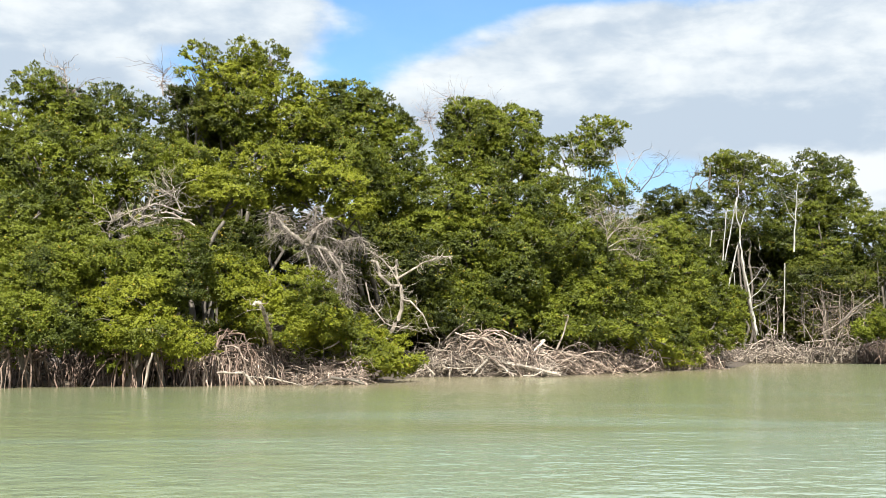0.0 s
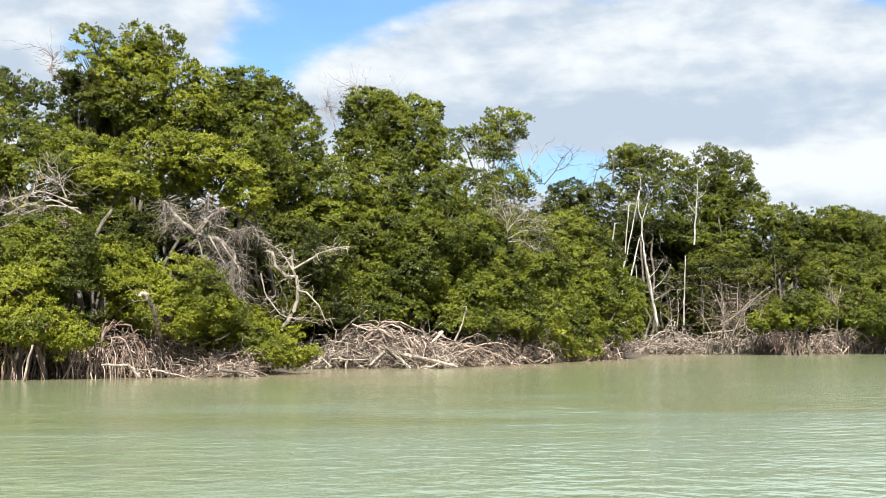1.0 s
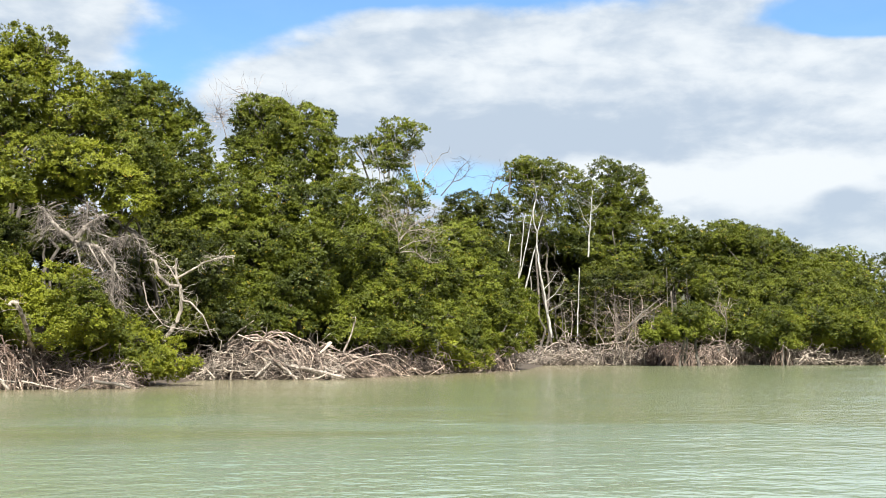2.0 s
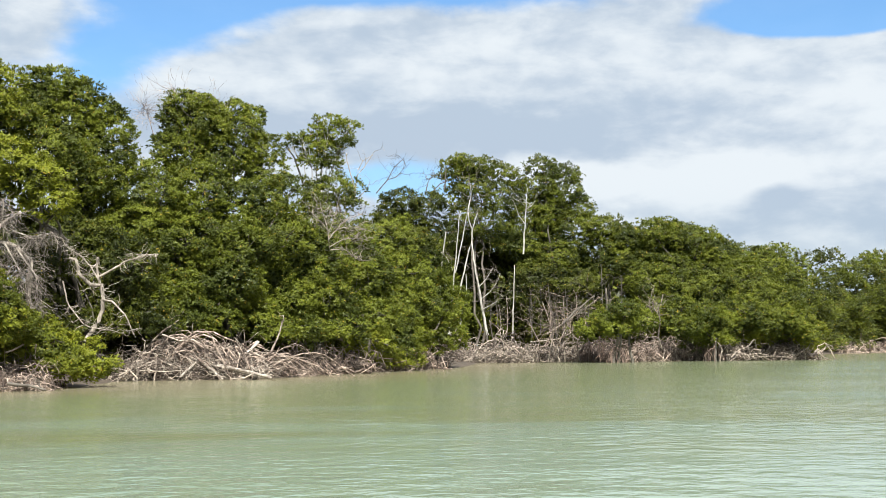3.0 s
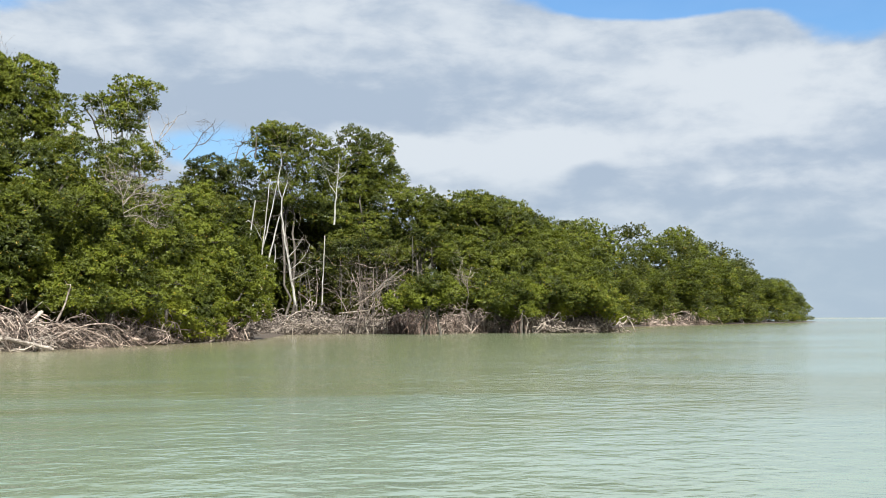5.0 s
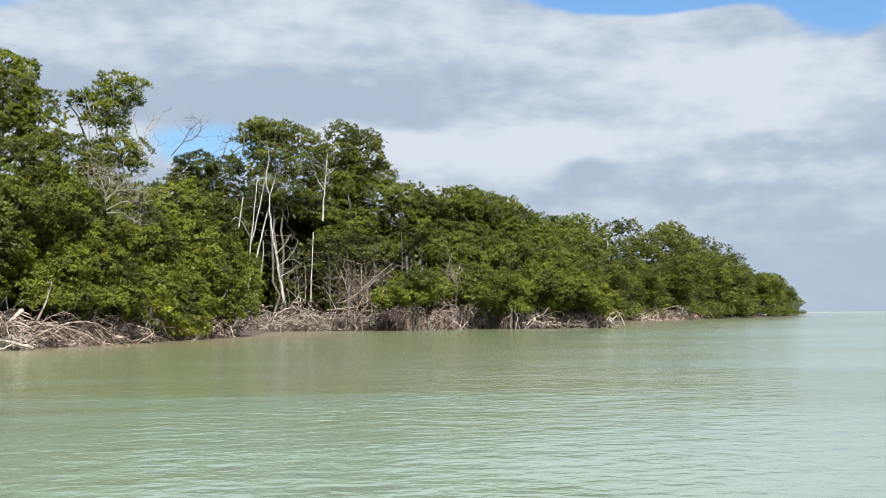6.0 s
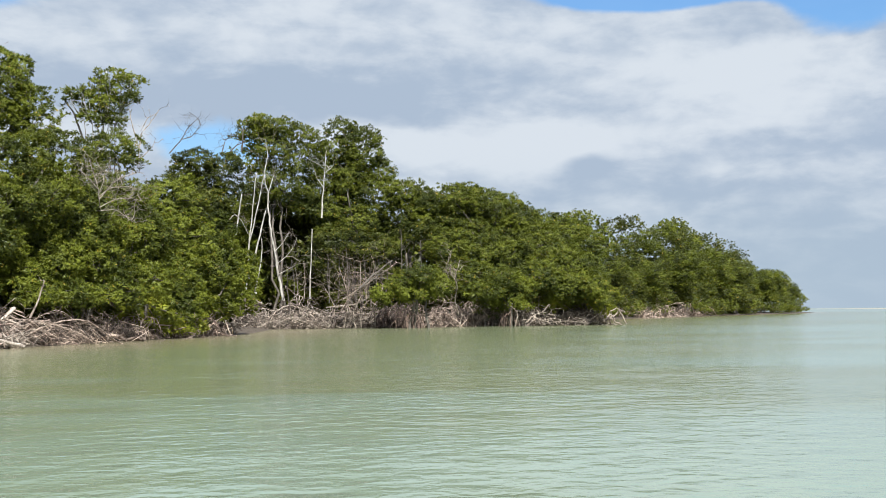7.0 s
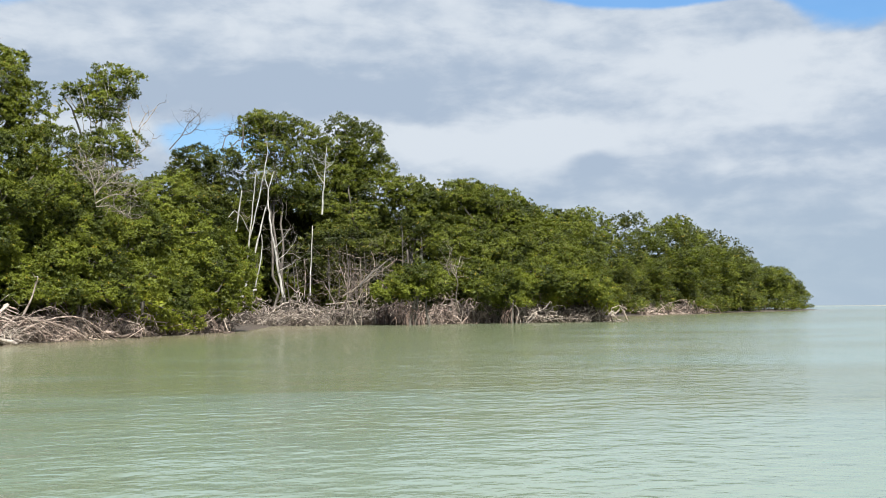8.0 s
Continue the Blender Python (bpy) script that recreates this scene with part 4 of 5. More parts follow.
dead_tree('dead_tree', 'thin bare white mangrove poles leaning on one another', [
    ([(17.17, 89.2, 2.55), (17.75, 89.2, 4.5), (18.33, 89.2, 6.93), (18.71, 89.2, 8.53), (19.09, 89.2, 9.46)], 0.085, 0.04),
    ([(17.62, 90.5, 4.46), (17.74, 90.5, 6.37), (18.0, 90.5, 8.62), (18.16, 90.5, 10.92), (18.33, 90.5, 11.7)], 0.06, 0.03),
    ([(17.78, 91.0, 6.27), (18.2, 91.0, 7.9), (18.67, 91.0, 10.26), (18.97, 91.0, 11.69), (19.15, 91.0, 12.64)], 0.055, 0.03),
    ([(16.99, 92.0, 7.09), (17.21, 92.0, 8.6), (17.42, 92.0, 10.2)], 0.06, 0.045),
    ([(17.97, 89.0, 2.83), (18.3, 89.0, 4.41), (18.47, 89.0, 5.66), (18.43, 89.0, 6.71)], 0.05, 0.03),
    ([(16.02, 90.5, 7.74), (16.61, 90.5, 8.59), (17.19, 90.5, 8.1), (17.7, 90.5, 7.0)], 0.03, 0.015)], WHITE_BARK, 330, twig_mat=GREY_TWIG, twigs=26, twig_size=1.3)
dead_tree('dead_tree', 'thin bare white mangrove pole', [
    ([(22.16, 89.5, 2.16), (22.21, 89.5, 4.45), (22.34, 89.5, 7.43)], 0.06, 0.035)], WHITE_BARK, 335)
dead_tree('dead_tree', 'bare grey mangrove stem standing before green crowns', [
    ([(23.3, 90.5, 8.37), (23.39, 90.5, 9.89), (23.49, 90.5, 11.33), (23.67, 90.5, 13.51)], 0.075, 0.025),
    ([(23.42, 90.4, 10.75), (22.94, 90.4, 11.39), (22.68, 90.4, 12.16)], 0.03, 0.012),
    ([(23.51, 90.4, 11.84), (23.95, 90.4, 12.16), (24.26, 90.4, 12.51)], 0.03, 0.012)], WHITE_BARK, 340, twigs=16, twig_size=1.2)
dead_tree('dead_tree', 'curved pale dead mangrove stem', [
    ([(31.74, 83.0, 0.9), (31.28, 82.5, 1.88), (31.29, 82.0, 2.8), (31.04, 81.5, 3.31), (30.49, 81.0, 3.77), (30.41, 81.0, 4.25)], 0.055, 0.03),
    ([(30.93, 81.2, 3.22), (30.9, 81.2, 3.86), (31.11, 81.2, 4.26), (31.24, 81.2, 4.82)], 0.04, 0.022),
    ([(30.57, 81.5, 3.39), (30.28, 81.5, 4.19), (30.71, 81.5, 5.39)], 0.025, 0.012)], DEADWOOD, 345, twigs=34, twig_size=1.1)
dead_tree('dead_tree', 'bare twiggy dead treetops against the sky', [
    ([(12.51, 97.4, 13.89), (13.47, 97.4, 15.05), (14.0, 97.4, 16.07), (14.71, 97.4, 16.74)], 0.05, 0.02),
    ([(13.47, 97.4, 15.05), (14.18, 97.4, 15.26), (14.98, 97.4, 16.2)], 0.035, 0.015),
    ([(16.54, 97.0, 13.75), (16.81, 97.0, 14.89), (17.35, 97.0, 15.51)], 0.05, 0.02),
    ([(18.17, 97.0, 14.17), (18.26, 97.0, 15.18), (18.3, 97.0, 16.01)], 0.07, 0.05),
    ([(17.26, 97.0, 14.14), (17.8, 97.0, 14.7), (18.53, 97.0, 15.01)], 0.05, 0.03)], BARK, 350, twigs=50, twig_size=1.4, twig_thick=0.016)
dead_tree('dead_tree', 'thin bare dead stems beside an emergent crown', [
    ([(8.38, 73.0, 9.93), (8.47, 73.0, 10.66), (8.3, 73.0, 11.45), (7.98, 73.0, 12.54), (7.91, 73.0, 13.17)], 0.055, 0.02),
    ([(8.47, 73.0, 10.66), (8.56, 73.0, 11.73), (9.07, 73.0, 12.35), (9.58, 73.0, 13.18)], 0.045, 0.015),
    ([(8.41, 73.0, 10.23), (8.82, 73.0, 10.54), (9.27, 73.0, 11.03), (9.4, 73.0, 11.5)], 0.035, 0.012),
    ([(8.56, 73.0, 11.9), (8.94, 73.0, 12.68), (9.55, 73.0, 13.04)], 0.03, 0.012),
    ([(5.46, 76.0, 11.53), (5.13, 76.0, 12.44), (4.8, 76.0, 13.38), (4.34, 76.0, 13.98)], 0.07, 0.04)], BLEACHED, 355, twigs=14, twig_size=0.9)
dead_tree('dead_tree', 'fine leafless twigs above a crown', [
    ([(-1.26, 59.99, 12.3), (-1.41, 59.98, 13.33), (-1.56, 59.98, 13.78)], 0.02, 0.008),
    ([(-2.72, 59.94, 11.71), (-3.01, 59.92, 12.74), (-3.25, 59.91, 13.18)], 0.02, 0.008),
    ([(0.19, 60.0, 12.59), (0.25, 60.0, 13.33)], 0.02, 0.008)], TWIG, 360, twigs=150, twig_size=1.1, twig_thick=0.006)
dead_tree('dead_tree', 'fine leafless twigs above a crown', [
    ([(-15.18, 41.83, 9.02), (-15.26, 41.8, 10.27), (-15.42, 41.74, 11.2)], 0.04, 0.01),
    ([(-13.28, 47.17, 11.41), (-13.37, 47.14, 11.87), (-13.3, 47.16, 12.35)], 0.03, 0.01)], TWIG, 365, twigs=50, twig_size=1.0)
dead_tree('fallen_log', 'pale barkless log fallen into the water', [
    ([(-1.47, 47.98, 1.14), (-0.1, 47.5, 0.92), (0.58, 47.0, 0.59), (1.46, 46.48, 0.38), (2.42, 45.94, 0.11)], 0.07, 0.09),
    ([(0.35, 47.0, 0.59), (0.69, 46.99, 0.14)], 0.04, 0.02)], BLEACHED, 370, twigs=16, twig_size=0.7, category='log')
dead_tree('sapling', 'slim grey bare mangrove stem in the shade', [
    ([(23.53, 88.94, 1.84), (23.54, 88.93, 3.92), (23.39, 88.97, 5.96)], 0.035, 0.018)], BARK, 375, twigs=10, twig_size=1.2, category='sapling')
dead_tree('sapling', 'slim grey bare mangrove stem in the shade', [
    ([(24.91, 88.58, 1.83), (24.89, 88.59, 4.12), (24.74, 88.63, 6.38)], 0.035, 0.018)], BARK, 380, twigs=10, twig_size=1.2, category='sapling')
dead_tree('sapling', 'slim grey bare mangrove stem in the shade', [
    ([(26.16, 88.25, 1.96), (26.14, 88.25, 3.94), (25.99, 88.29, 5.94)], 0.035, 0.018)], BARK, 385, twigs=10, twig_size=1.2, category='sapling')
dead_tree('sapling', 'slim grey bare mangrove stem in the shade', [
    ([(21.0, 89.52, 2.07), (20.96, 89.53, 3.58), (20.76, 89.57, 5.1)], 0.035, 0.018)], BARK, 390, twigs=10, twig_size=1.2, category='sapling')
dead_tree('sapling', 'slim grey bare mangrove stem in the shade', [
    ([(17.94, 90.12, 1.86), (18.2, 90.08, 3.5), (18.29, 90.06, 5.11)], 0.035, 0.018)], BARK, 395, twigs=10, twig_size=1.2, category='sapling')
dead_tree('sapling', 'slim grey bare mangrove stem in the shade', [
    ([(21.99, 91.0, 2.0), (22.13, 91.0, 3.42), (22.04, 91.0, 4.85)], 0.045, 0.02)], DEADWOOD, 500, twigs=12, twig_size=1.1, category='sapling')
dead_tree('sapling', 'slim grey bare mangrove stem in the shade', [
    ([(23.79, 90.0, 2.24), (23.62, 90.0, 3.83), (23.71, 90.0, 5.42)], 0.045, 0.02)], BARK, 505, twigs=12, twig_size=1.1, category='sapling')
dead_tree('sapling', 'slim grey bare mangrove stem in the shade', [
    ([(24.84, 91.5, 2.17), (24.94, 91.5, 4.01), (24.9, 91.5, 5.85)], 0.045, 0.02)], BARK, 510, twigs=12, twig_size=1.1, category='sapling')
dead_tree('sapling', 'slim grey bare mangrove stem in the shade', [
    ([(25.2, 90.0, 2.32), (25.42, 90.0, 3.79), (25.3, 90.0, 5.25)], 0.045, 0.02)], DEADWOOD, 515, twigs=12, twig_size=1.1, category='sapling')
dead_tree('sapling', 'slim grey bare mangrove stem in the shade', [
    ([(26.2, 91.0, 2.25), (26.07, 91.0, 4.12), (26.12, 91.0, 6.01)], 0.045, 0.02)], BARK, 520, twigs=12, twig_size=1.1, category='sapling')
dead_tree('sapling', 'slim grey bare mangrove stem in the shade', [
    ([(26.93, 90.5, 2.32), (27.11, 90.5, 3.94), (27.03, 90.5, 5.55)], 0.045, 0.02)], BARK, 525, twigs=12, twig_size=1.1, category='sapling')
dead_tree('sapling', 'slim grey bare mangrove stem in the shade', [
    ([(27.92, 91.5, 2.42), (27.83, 91.5, 4.37), (27.89, 91.5, 6.31)], 0.045, 0.02)], DEADWOOD, 530, twigs=12, twig_size=1.1, category='sapling')
dead_tree('sapling', 'slim grey bare mangrove stem in the shade', [
    ([(28.23, 90.0, 2.49), (28.38, 90.0, 3.88), (28.29, 90.0, 5.28)], 0.045, 0.02)], BARK, 535, twigs=12, twig_size=1.1, category='sapling')
dead_tree('sapling', 'slim grey bare mangrove stem in the shade', [
    ([(20.86, 91.0, 1.92), (20.69, 91.0, 3.08), (20.78, 91.0, 4.24)], 0.045, 0.02)], BARK, 540, twigs=12, twig_size=1.1, category='sapling')
dead_tree('sapling', 'slim grey bare mangrove stem in the shade', [
    ([(21.29, 90.5, 2.0), (21.46, 90.5, 2.9), (21.38, 90.5, 3.8)], 0.045, 0.02)], DEADWOOD, 545, twigs=12, twig_size=1.1, category='sapling')
dead_tree('sapling', 'slim grey bare mangrove stem in the shade', [
    ([(31.63, 92.0, 3.23), (31.74, 92.0, 5.03), (31.71, 92.0, 6.83)], 0.045, 0.02)], BARK, 550, twigs=12, twig_size=1.1, category='sapling')
dead_tree('sapling', 'slim grey bare mangrove stem in the shade', [
    ([(30.28, 93.0, 2.8), (30.44, 93.0, 5.29), (30.36, 93.0, 7.78)], 0.045, 0.02)], BARK, 555, twigs=12, twig_size=1.1, category='sapling')
dead_tree('brushwood_heap', 'tall grey brush of bare dead branches on the bank', [
    ([(22.16, 83.3, 0.07), (22.63, 83.18, 1.49), (21.81, 83.39, 3.1)], 0.05, 0.02),
    ([(23.22, 83.04, 0.07), (23.61, 82.93, 2.13), (22.87, 83.12, 4.4)], 0.05, 0.02),
    ([(24.04, 82.82, 0.07), (23.42, 82.98, 1.81), (23.42, 82.98, 3.71)], 0.05, 0.02),
    ([(23.41, 82.99, 0.07), (24.36, 82.74, 2.29), (24.36, 82.73, 4.72)], 0.05, 0.02),
    ([(24.39, 82.73, 0.07), (24.32, 82.75, 1.89), (25.22, 82.5, 3.91)], 0.05, 0.02),
    ([(25.36, 82.46, 0.07), (25.21, 82.5, 1.48), (26.03, 82.26, 3.1)], 0.05, 0.02),
    ([(23.06, 82.56, 2.09), (24.62, 82.15, 3.09), (26.36, 81.64, 4.37)], 0.06, 0.03),
    ([(21.77, 82.37, 1.48), (23.71, 81.87, 1.68), (25.25, 81.45, 2.48)], 0.05, 0.03)], DEADWOOD, 400, twigs=130, twig_size=1.8, twig_mat=TWIG, category='brushwood')
dead_tree('fallen_branch', 'pale root standing out in the shallow water', [
    ([(-9.45, 32.97, 0.99), (-9.56, 32.94, 0.52), (-9.67, 32.91, -0.03)], 0.03, 0.035)], BLEACHED, 405, category='branch')
dead_tree('fallen_branch', 'pale broken branch lying in the shallows', [
    ([(-7.81, 33.91, 0.42), (-7.11, 34.07, 0.42), (-6.95, 34.1, 0.29), (-6.78, 34.13, 0.06)], 0.035, 0.05),
    ([(-6.47, 34.19, 0.29), (-5.99, 34.28, 0.19), (-5.5, 34.36, 0.05)], 0.025, 0.015)], BLEACHED, 410, twigs=8, twig_size=0.5, category='branch')
dead_tree('fallen_branch', 'dark wet branch lying at the water line', [
    ([(-4.66, 34.89, 0.27), (-4.09, 34.96, 0.2), (-3.67, 35.01, 0.07)], 0.05, 0.03),
    ([(-5.07, 34.23, -0.01), (-4.91, 34.25, 0.12), (-4.67, 34.28, 0.22)], 0.025, 0.015)], BARK, 415, twigs=6, twig_size=0.5, category='branch')
dead_tree('fallen_branch', 'thin pale branch leaning over the roots', [
    ([(-1.89, 46.96, 1.26), (-1.33, 46.98, 1.82), (-0.72, 46.99, 2.27)], 0.04, 0.02),
    ([(2.84, 49.42, 1.03), (3.15, 49.4, 1.74), (3.34, 49.39, 2.44)], 0.05, 0.02)], DEADWOOD, 420, twigs=8, twig_size=0.6, category='branch')
dead_tree('fallen_branch', 'thin bare stick standing in the water', [
    ([(4.85, 52.78, -0.18), (4.91, 52.77, 0.52), (4.82, 52.78, 1.15)], 0.02, 0.012),
    ([(-1.98, 46.46, -0.18), (-2.0, 46.46, 0.59), (-1.91, 46.46, 1.48)], 0.025, 0.012)], DEADWOOD, 425, twigs=6, twig_size=0.5, category='branch')


dead_tree('fallen_branch', 'grey dead branch leaning across the brushwood', [
    ([(23.94, 81.5, 2.76), (24.99, 81.5, 3.77), (26.3, 81.5, 4.76)], 0.09, 0.03),
    ([(24.5, 81.5, 3.38), (25.56, 81.5, 3.54), (26.54, 81.5, 3.31)], 0.04, 0.015)], BARK, 430, twigs=18, twig_size=1.2, category='branch')
dead_tree('fallen_branch', 'pale bleached branch lying out over the water', [
    ([(37.27, 83.5, 0.27), (37.91, 83.5, 0.85), (38.55, 83.5, 1.01), (39.11, 83.5, 1.6)], 0.065, 0.035),
    ([(37.07, 84.0, 0.43), (38.0, 83.5, 0.6), (38.92, 83.0, 0.25), (40.02, 82.5, 0.37), (41.43, 82.0, 0.19)], 0.05, 0.025),
    ([(36.25, 83.2, 0.03), (36.44, 83.2, 0.86), (36.17, 83.2, 1.36)], 0.055, 0.03)], DEADWOOD, 435, twigs=22, twig_size=1.1, category='branch')
dead_tree('fallen_log', 'short white log lying at the foot of a bare trunk', [
    ([(16.36, 86.5, 2.02), (16.92, 86.5, 2.26), (17.64, 86.5, 2.58)], 0.09, 0.075)], WHITE_BARK, 440, category='log')
dead_tree('fallen_log', 'long pale forked log fallen across the arching roots', [
    ([(-0.29, 47.2, 0.83), (0.19, 46.8, 0.68), (0.74, 46.4, 0.48), (1.47, 46.0, 0.4), (2.2, 45.6, 0.24), (2.72, 45.0, 0.08)], 0.04, 0.065),
    ([(0.15, 46.8, 0.68), (0.54, 46.2, 0.4), (0.97, 45.6, 0.04)], 0.06, 0.04),
    ([(-0.05, 46.8, 0.64), (-0.33, 46.2, 0.4), (-0.57, 45.6, 0.13)], 0.06, 0.035),
    ([(-2.16, 46.0, 0.7), (-2.14, 46.0, 0.29), (-2.15, 46.0, -0.19)], 0.06, 0.06)], BLEACHED, 445, twigs=14, twig_size=0.6, category='log')


# Deadwood and root thickets along the water's edge
root_fringe("root_fringe", "fringe of reddish-brown prop roots standing in the water", (-17.5, 35.9), (-8.4, 35.8), 2.2, 1.35, 290, ROOT, 301, 0.018)
root_fan("reddish prop roots fanning out from a fallen stem", (-8.0, 36.7), 24, 1.7, 1.7, 0.030, ROOT, 36)
root_fan("thick pale prop roots arching down to the water", (-8.44, 35.6), 9, 1.3, 1.35, 0.028, TWIG, 38)
root_fan("thick pale prop roots arching down to the water", (-7.34, 36.0), 10, 1.3, 1.2, 0.026, ROOT, 39)
root_fan("pale prop roots fanning out over the mud", (-7.2, 36.7), 16, 1.5, 1.4, 0.022, TWIG, 37)
root_fan("pale prop roots arching from the bank into the water", (33.72, 86.5), 9, 2.16, 1.8, 0.045, DEADWOOD, 50)
root_fan("pale prop roots arching from the bank into the water", (34.99, 86.5), 9, 2.4, 1.8, 0.045, DEADWOOD, 51)
root_fan("pale prop roots arching from the bank into the water", (36.28, 86.5), 9, 2.64, 1.8, 0.045, DEADWOOD, 52)
root_fan("pale prop roots arching from the bank into the water", (37.62, 86.5), 9, 2.4, 1.8, 0.045, DEADWOOD, 53)
root_fan("pale prop roots arching from the bank into the water", (32.36, 86.5), 9, 1.92, 1.8, 0.045, DEADWOOD, 54)
# Overhang shade is put into this tangle's dark bark colour
tangle("root_thicket", "brown tangle of roots and sticks darkened for the shade under mangroves", (-16.5, 36.3), (-8.0, 36.6), 1.6, 1.3, 420, SHADE_ROOT, 303, 0.018, 0.9, 0.7)
tangle("root_thicket", "brown tangle of roots and dry sticks below the bushes", (-8.2, 35.8), (-4.2, 36.2), 2.2, 1.7, 1000, TWIG, 304, 0.014, 1.0)
arching_roots("arching_roots", "hump of reddish dead roots arching side by side", (-1.9, 47.6), (1.1, 47.1), 1.9, 34, TWIG, 31, 0.034, 0.6)
arching_roots("arching_roots", "pale dead roots arching into the water", (-2.6, 46.4), (-0.6, 46.2), 0.9, 12, DEADWOOD, 33, 0.022, 0.5)
arching_roots("arching_roots", "thin pinkish roots arching over the bank", (1.2, 47.6), (4.4, 49.8), 1.3, 16, TWIG, 34, 0.022, 0.8)
tangle("driftwood_pile", "pale heap of dead roots and fallen branches", (-3.2, 45.6), (2.4, 46.9), 2.8, 1.7, 760, DEADWOOD, 305, 0.018, 1.5, 0.6)
tangle("driftwood_pile", "low tangle of dry pinkish roots and sticks", (2.0, 47.2), (6.0, 53.5), 2.6, 1.5, 700, TWIG, 306, 0.019, 1.4)
tangle("driftwood_pile", "low tangle of dry roots below a green bush", (6.0, 53.5), (13.5, 66.0), 2.0, 1.2, 520, TWIG, 307, 0.022, 1.4)
tangle("driftwood_pile", "bleached heap of dead roots on the bank", (16.5, 83.5), (28.0, 85.0), 4.0, 2.3, 1000, DEADWOOD, 308, 0.028, 1.6)
arching_roots("arching_roots", "bleached dead roots arching over a bank", (18.0, 84.0), (21.5, 83.6), 1.6, 12, DEADWOOD, 35, 0.035, 1.0)
# Bark colour carries the shade below the bush
root_fringe("root_fringe", "curtain of prop roots darkened for the shade under a low bush", (26.2, 83.9), (29.0, 84.0), 1.2, 1.7, 110, SHADE_ROOT, 303, 0.03)
root_fringe("root_fringe", "pinkish curtain of prop roots along the bank", (29.5, 84.6), (36.0, 86.0), 2.4, 1.3, 110, TWIG, 304, 0.024)
tangle("driftwood_pile", "pinkish tangle of dry roots under low bushes", (29.0, 84.2), (37.0, 86.0), 2.6, 2.5, 520, TWIG, 312, 0.028, 1.9)
tangle("driftwood_pile", "bleached dead roots reaching out over the water", (34.0, 86.0), (44.6, 85.0), 3.0, 3.4, 700, DEADWOOD, 310, 0.036, 1.9)
tangle("root_thicket", "dim prop roots along the far shore", (78.0, 142.0), (106.0, 172.0), 4.0, 1.5, 400, TWIG, 311, 0.06, 3.0)


# Extra tangles in darkened bark, added as the shadowed hollows of the driftwood
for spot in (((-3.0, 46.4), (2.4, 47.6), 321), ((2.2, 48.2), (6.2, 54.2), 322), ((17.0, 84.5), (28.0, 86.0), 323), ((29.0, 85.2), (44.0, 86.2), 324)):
    tangle("root_thicket", "broken roots in a shade colour deep inside the driftwood", spot[0], spot[1], 2.6, 1.5, 260, SHADE_ROOT, spot[2], 0.026, 1.2)


# Far woods down the shore: a few trees built once and set out again with other turns and sizes
def far_tree(seed, mat):
    rng = np.random.default_rng(seed)
    lobes = []
    for i in range(30):
        a, h = rng.uniform(0, 2 * math.pi), rng.uniform(0.06, 0.95)
        out = 3.7 * math.sqrt(max(0.05, 1 - h * h)) * rng.uniform(0.55, 1.0)
        lobes.append((math.cos(a) * out, math.sin(a) * out, 12 * h, rng.uniform(0.8, 1.45), rng.uniform(0.65, 1.05)))
    return mangrove((0, 0), lobes, 0.20, mat, "distant mangrove rounded by the wind, leafy down to the water", 0.85, 0, 1, 1, 2, seed, None, 0.2, 0.35, 0.2, 0.3, False, 0.15, 0.5)


kinds = [far_tree(900, LEAF_DEEP), far_tree(930, LEAF), far_tree(960, LEAF_MID), far_tree(990, LEAF_DEEP)]
rng = np.random.default_rng(77)
line = np.array([(46, 92), (56, 112), (66, 128), (78, 145), (92, 161), (106, 175), (120, 188), (133, 200), (148, 215), (163, 230), (178, 246)], float)
tall = np.array([0.55, 0.7, 0.98, 1.22, 1.36, 1.48, 1.55, 1.52, 1.38, 1.08, 0.62])
used = set()
for row in range(3):
    for s in np.linspace(0.0, 0.975, (34, 16, 9)[row]):
        k = s * (len(line) - 1)
        x, y = (np.interp(k, range(len(line)), line[:, i]) for i in (0, 1))
        h = np.interp(k, range(len(line)), tall)
        back = 2.0 + row * 5.0
        x, y = x - 0.8 * back + rng.normal(0, 1.2), y + 0.6 * back + rng.normal(0, 1.2)
        size = h * (0.58 + 0.21 * row) * rng.uniform(0.88, 1.12)
        if row == 2 and s > 0.93:
            continue
        i = int(rng.integers(0, 4))
        spot = pose(x, y, 0.0, 0, 0, rng.uniform(-100, -25))
        ob = kinds[i] if i not in used else copy_thing(kinds[i], spot)
        used.add(i)
        ob.matrix_basis = spot @ Matrix.Diagonal((size * (1.35 - 0.12 * row), size * (1.35 - 0.12 * row), size, 1))


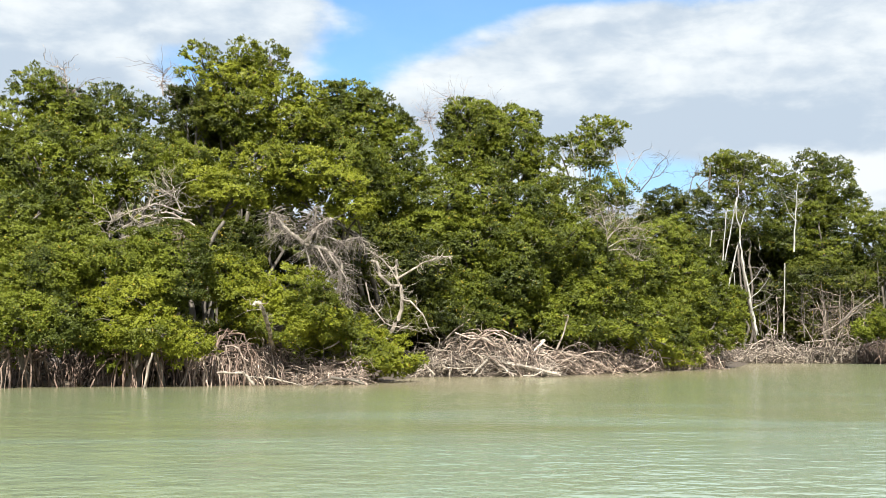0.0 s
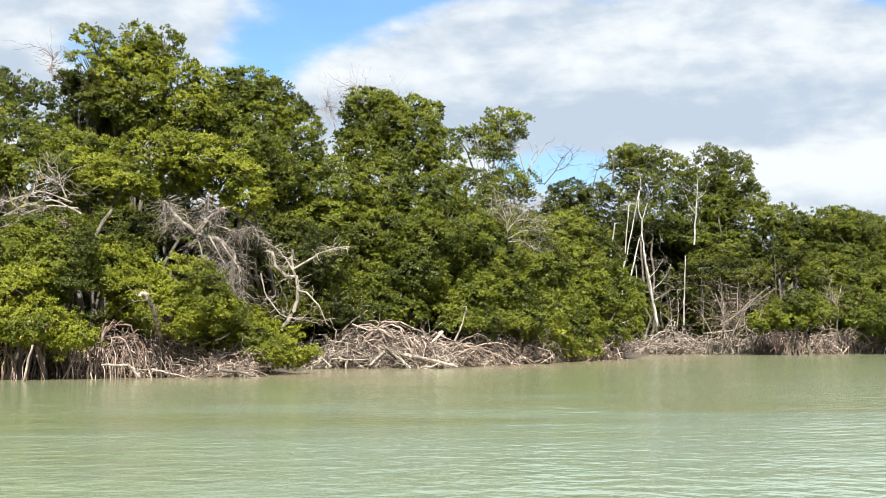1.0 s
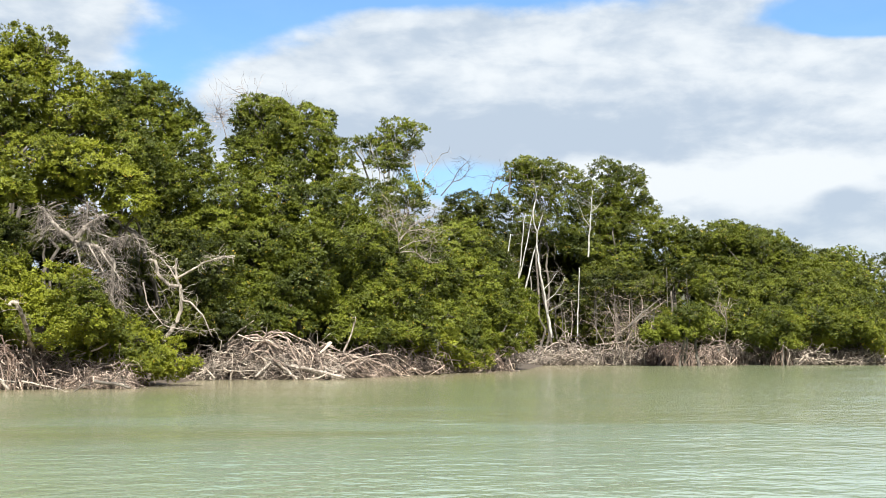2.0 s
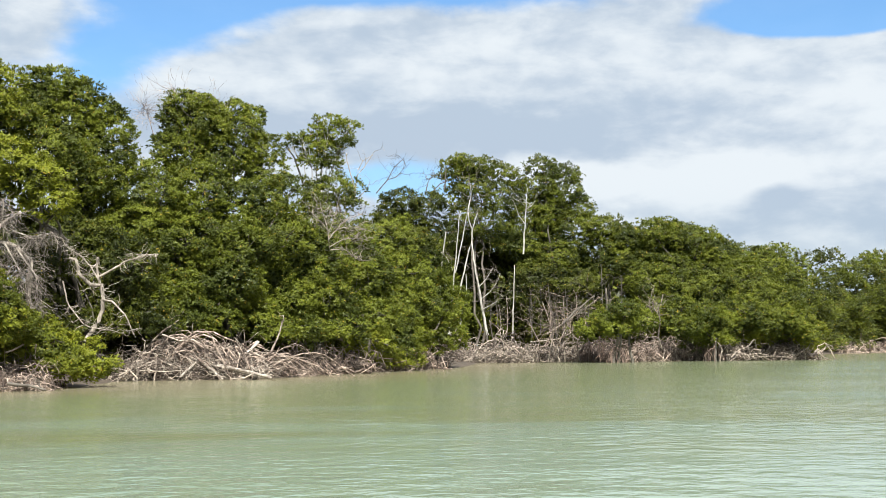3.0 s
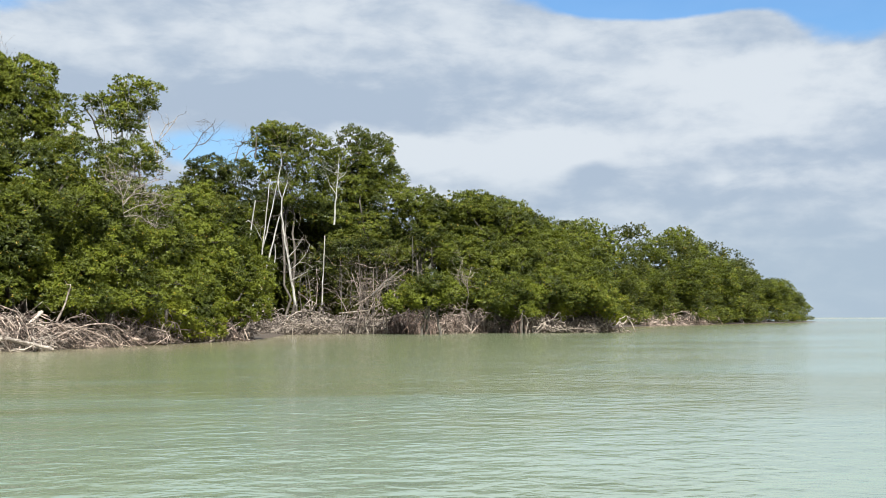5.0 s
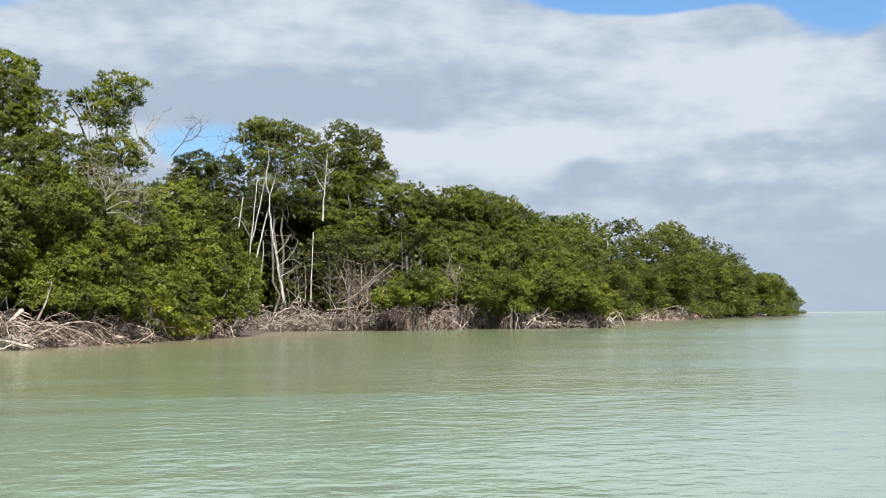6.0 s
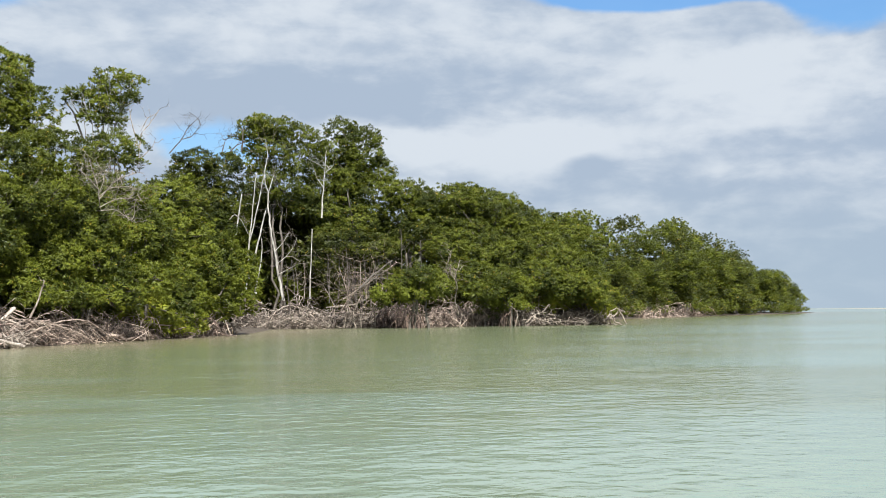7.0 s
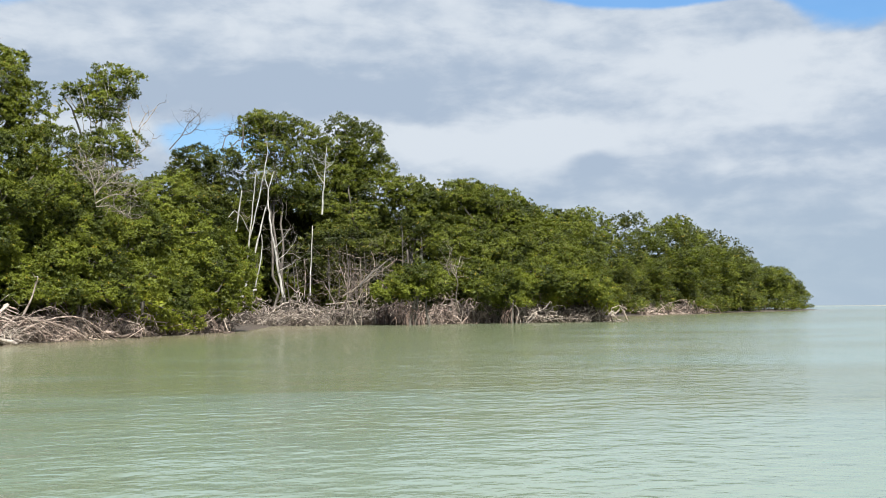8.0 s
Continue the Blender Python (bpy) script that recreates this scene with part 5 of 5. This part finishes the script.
# Woods behind the waterside trees
def back_tree(seed, mat):
    rng = np.random.default_rng(seed)
    lobes = []
    for i in range(12):
        a, h = rng.uniform(0, 2 * math.pi), rng.uniform(0.12, 0.95)
        out = 2.2 * rng.uniform(0.3, 1.0)
        lobes.append((math.cos(a) * out, math.sin(a) * out, 7.5 * h, rng.uniform(1.0, 1.6), rng.uniform(0.8, 1.2)))
    return mangrove((0, 0), lobes, 0.46, mat, "dark green mangrove standing deep in the thicket", 1.1, 0, 1, 1, 2, seed, None, 0.12, 0.3, 0.0, 0.3, False, 1.0)


# LEAF_DEEP puts the thicket's shade into two of the three kinds
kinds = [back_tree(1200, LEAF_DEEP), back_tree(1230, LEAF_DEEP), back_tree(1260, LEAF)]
line = np.array([(-32, 42), (-20, 47), (-12, 50), (-6, 55), (-2, 62), (2, 68), (6, 76), (9, 88), (14, 100), (24, 106), (36, 110)], float)
tall = np.array([1.0, 1.05, 1.1, 1.05, 1.0, 1.05, 1.0, 0.95, 1.15, 1.3, 1.2])
used = set()
for row in range(3):
    for s in np.linspace(0.0 if row < 2 else 0.66, 1.0, (20, 16, 12)[row]):
        k = s * (len(line) - 1)
        x, y = (np.interp(k, range(len(line)), line[:, i]) for i in (0, 1))
        h = np.interp(k, range(len(line)), tall)
        deep = (0, 3.0, -1.8)[row]
        x, y = x - deep + rng.normal(0, 0.7), y + deep + rng.normal(0, 0.7)
        i = int(rng.integers(0, 3))
        spot = pose(x, y, 0.2, 0, 0, rng.uniform(0, 360))
        ob = kinds[i] if i not in used else copy_thing(kinds[i], spot)
        used.add(i)
        size = h * rng.uniform(0.9, 1.15)
        ob.matrix_basis = spot @ Matrix.Diagonal((size, size, size, 1))


# A low sandbar far out
bm = bmesh.new()
for i in range(41):
    u = i / 40
    x, y = 560 + 330 * u, 880 - 160 * u
    h = 0.1 + 0.3 * math.sin(math.pi * u) ** 0.6 * (0.8 + 0.3 * noise.noise(Vector((9 * u, 0, 0))))
    row = [bm.verts.new((x + k, y + 1.6 * k, z)) for k, z in ((-9, -0.3), (-4, h * 0.7), (0, h), (5, h * 0.7), (10, -0.3))]
    if i:
        for k in range(4):
            bm.faces.new((last[k], row[k], row[k + 1], last[k + 1]))
    last = row
me = bpy.data.meshes.new("sandbar")
bmesh.ops.recalc_face_normals(bm, faces=bm.faces)
bm.to_mesh(me)
bm.free()
me.materials.append(SAND)
tagged(new("sandbar", me), "pale low sandbar far out in the lagoon", "sandbar", "", "structure")
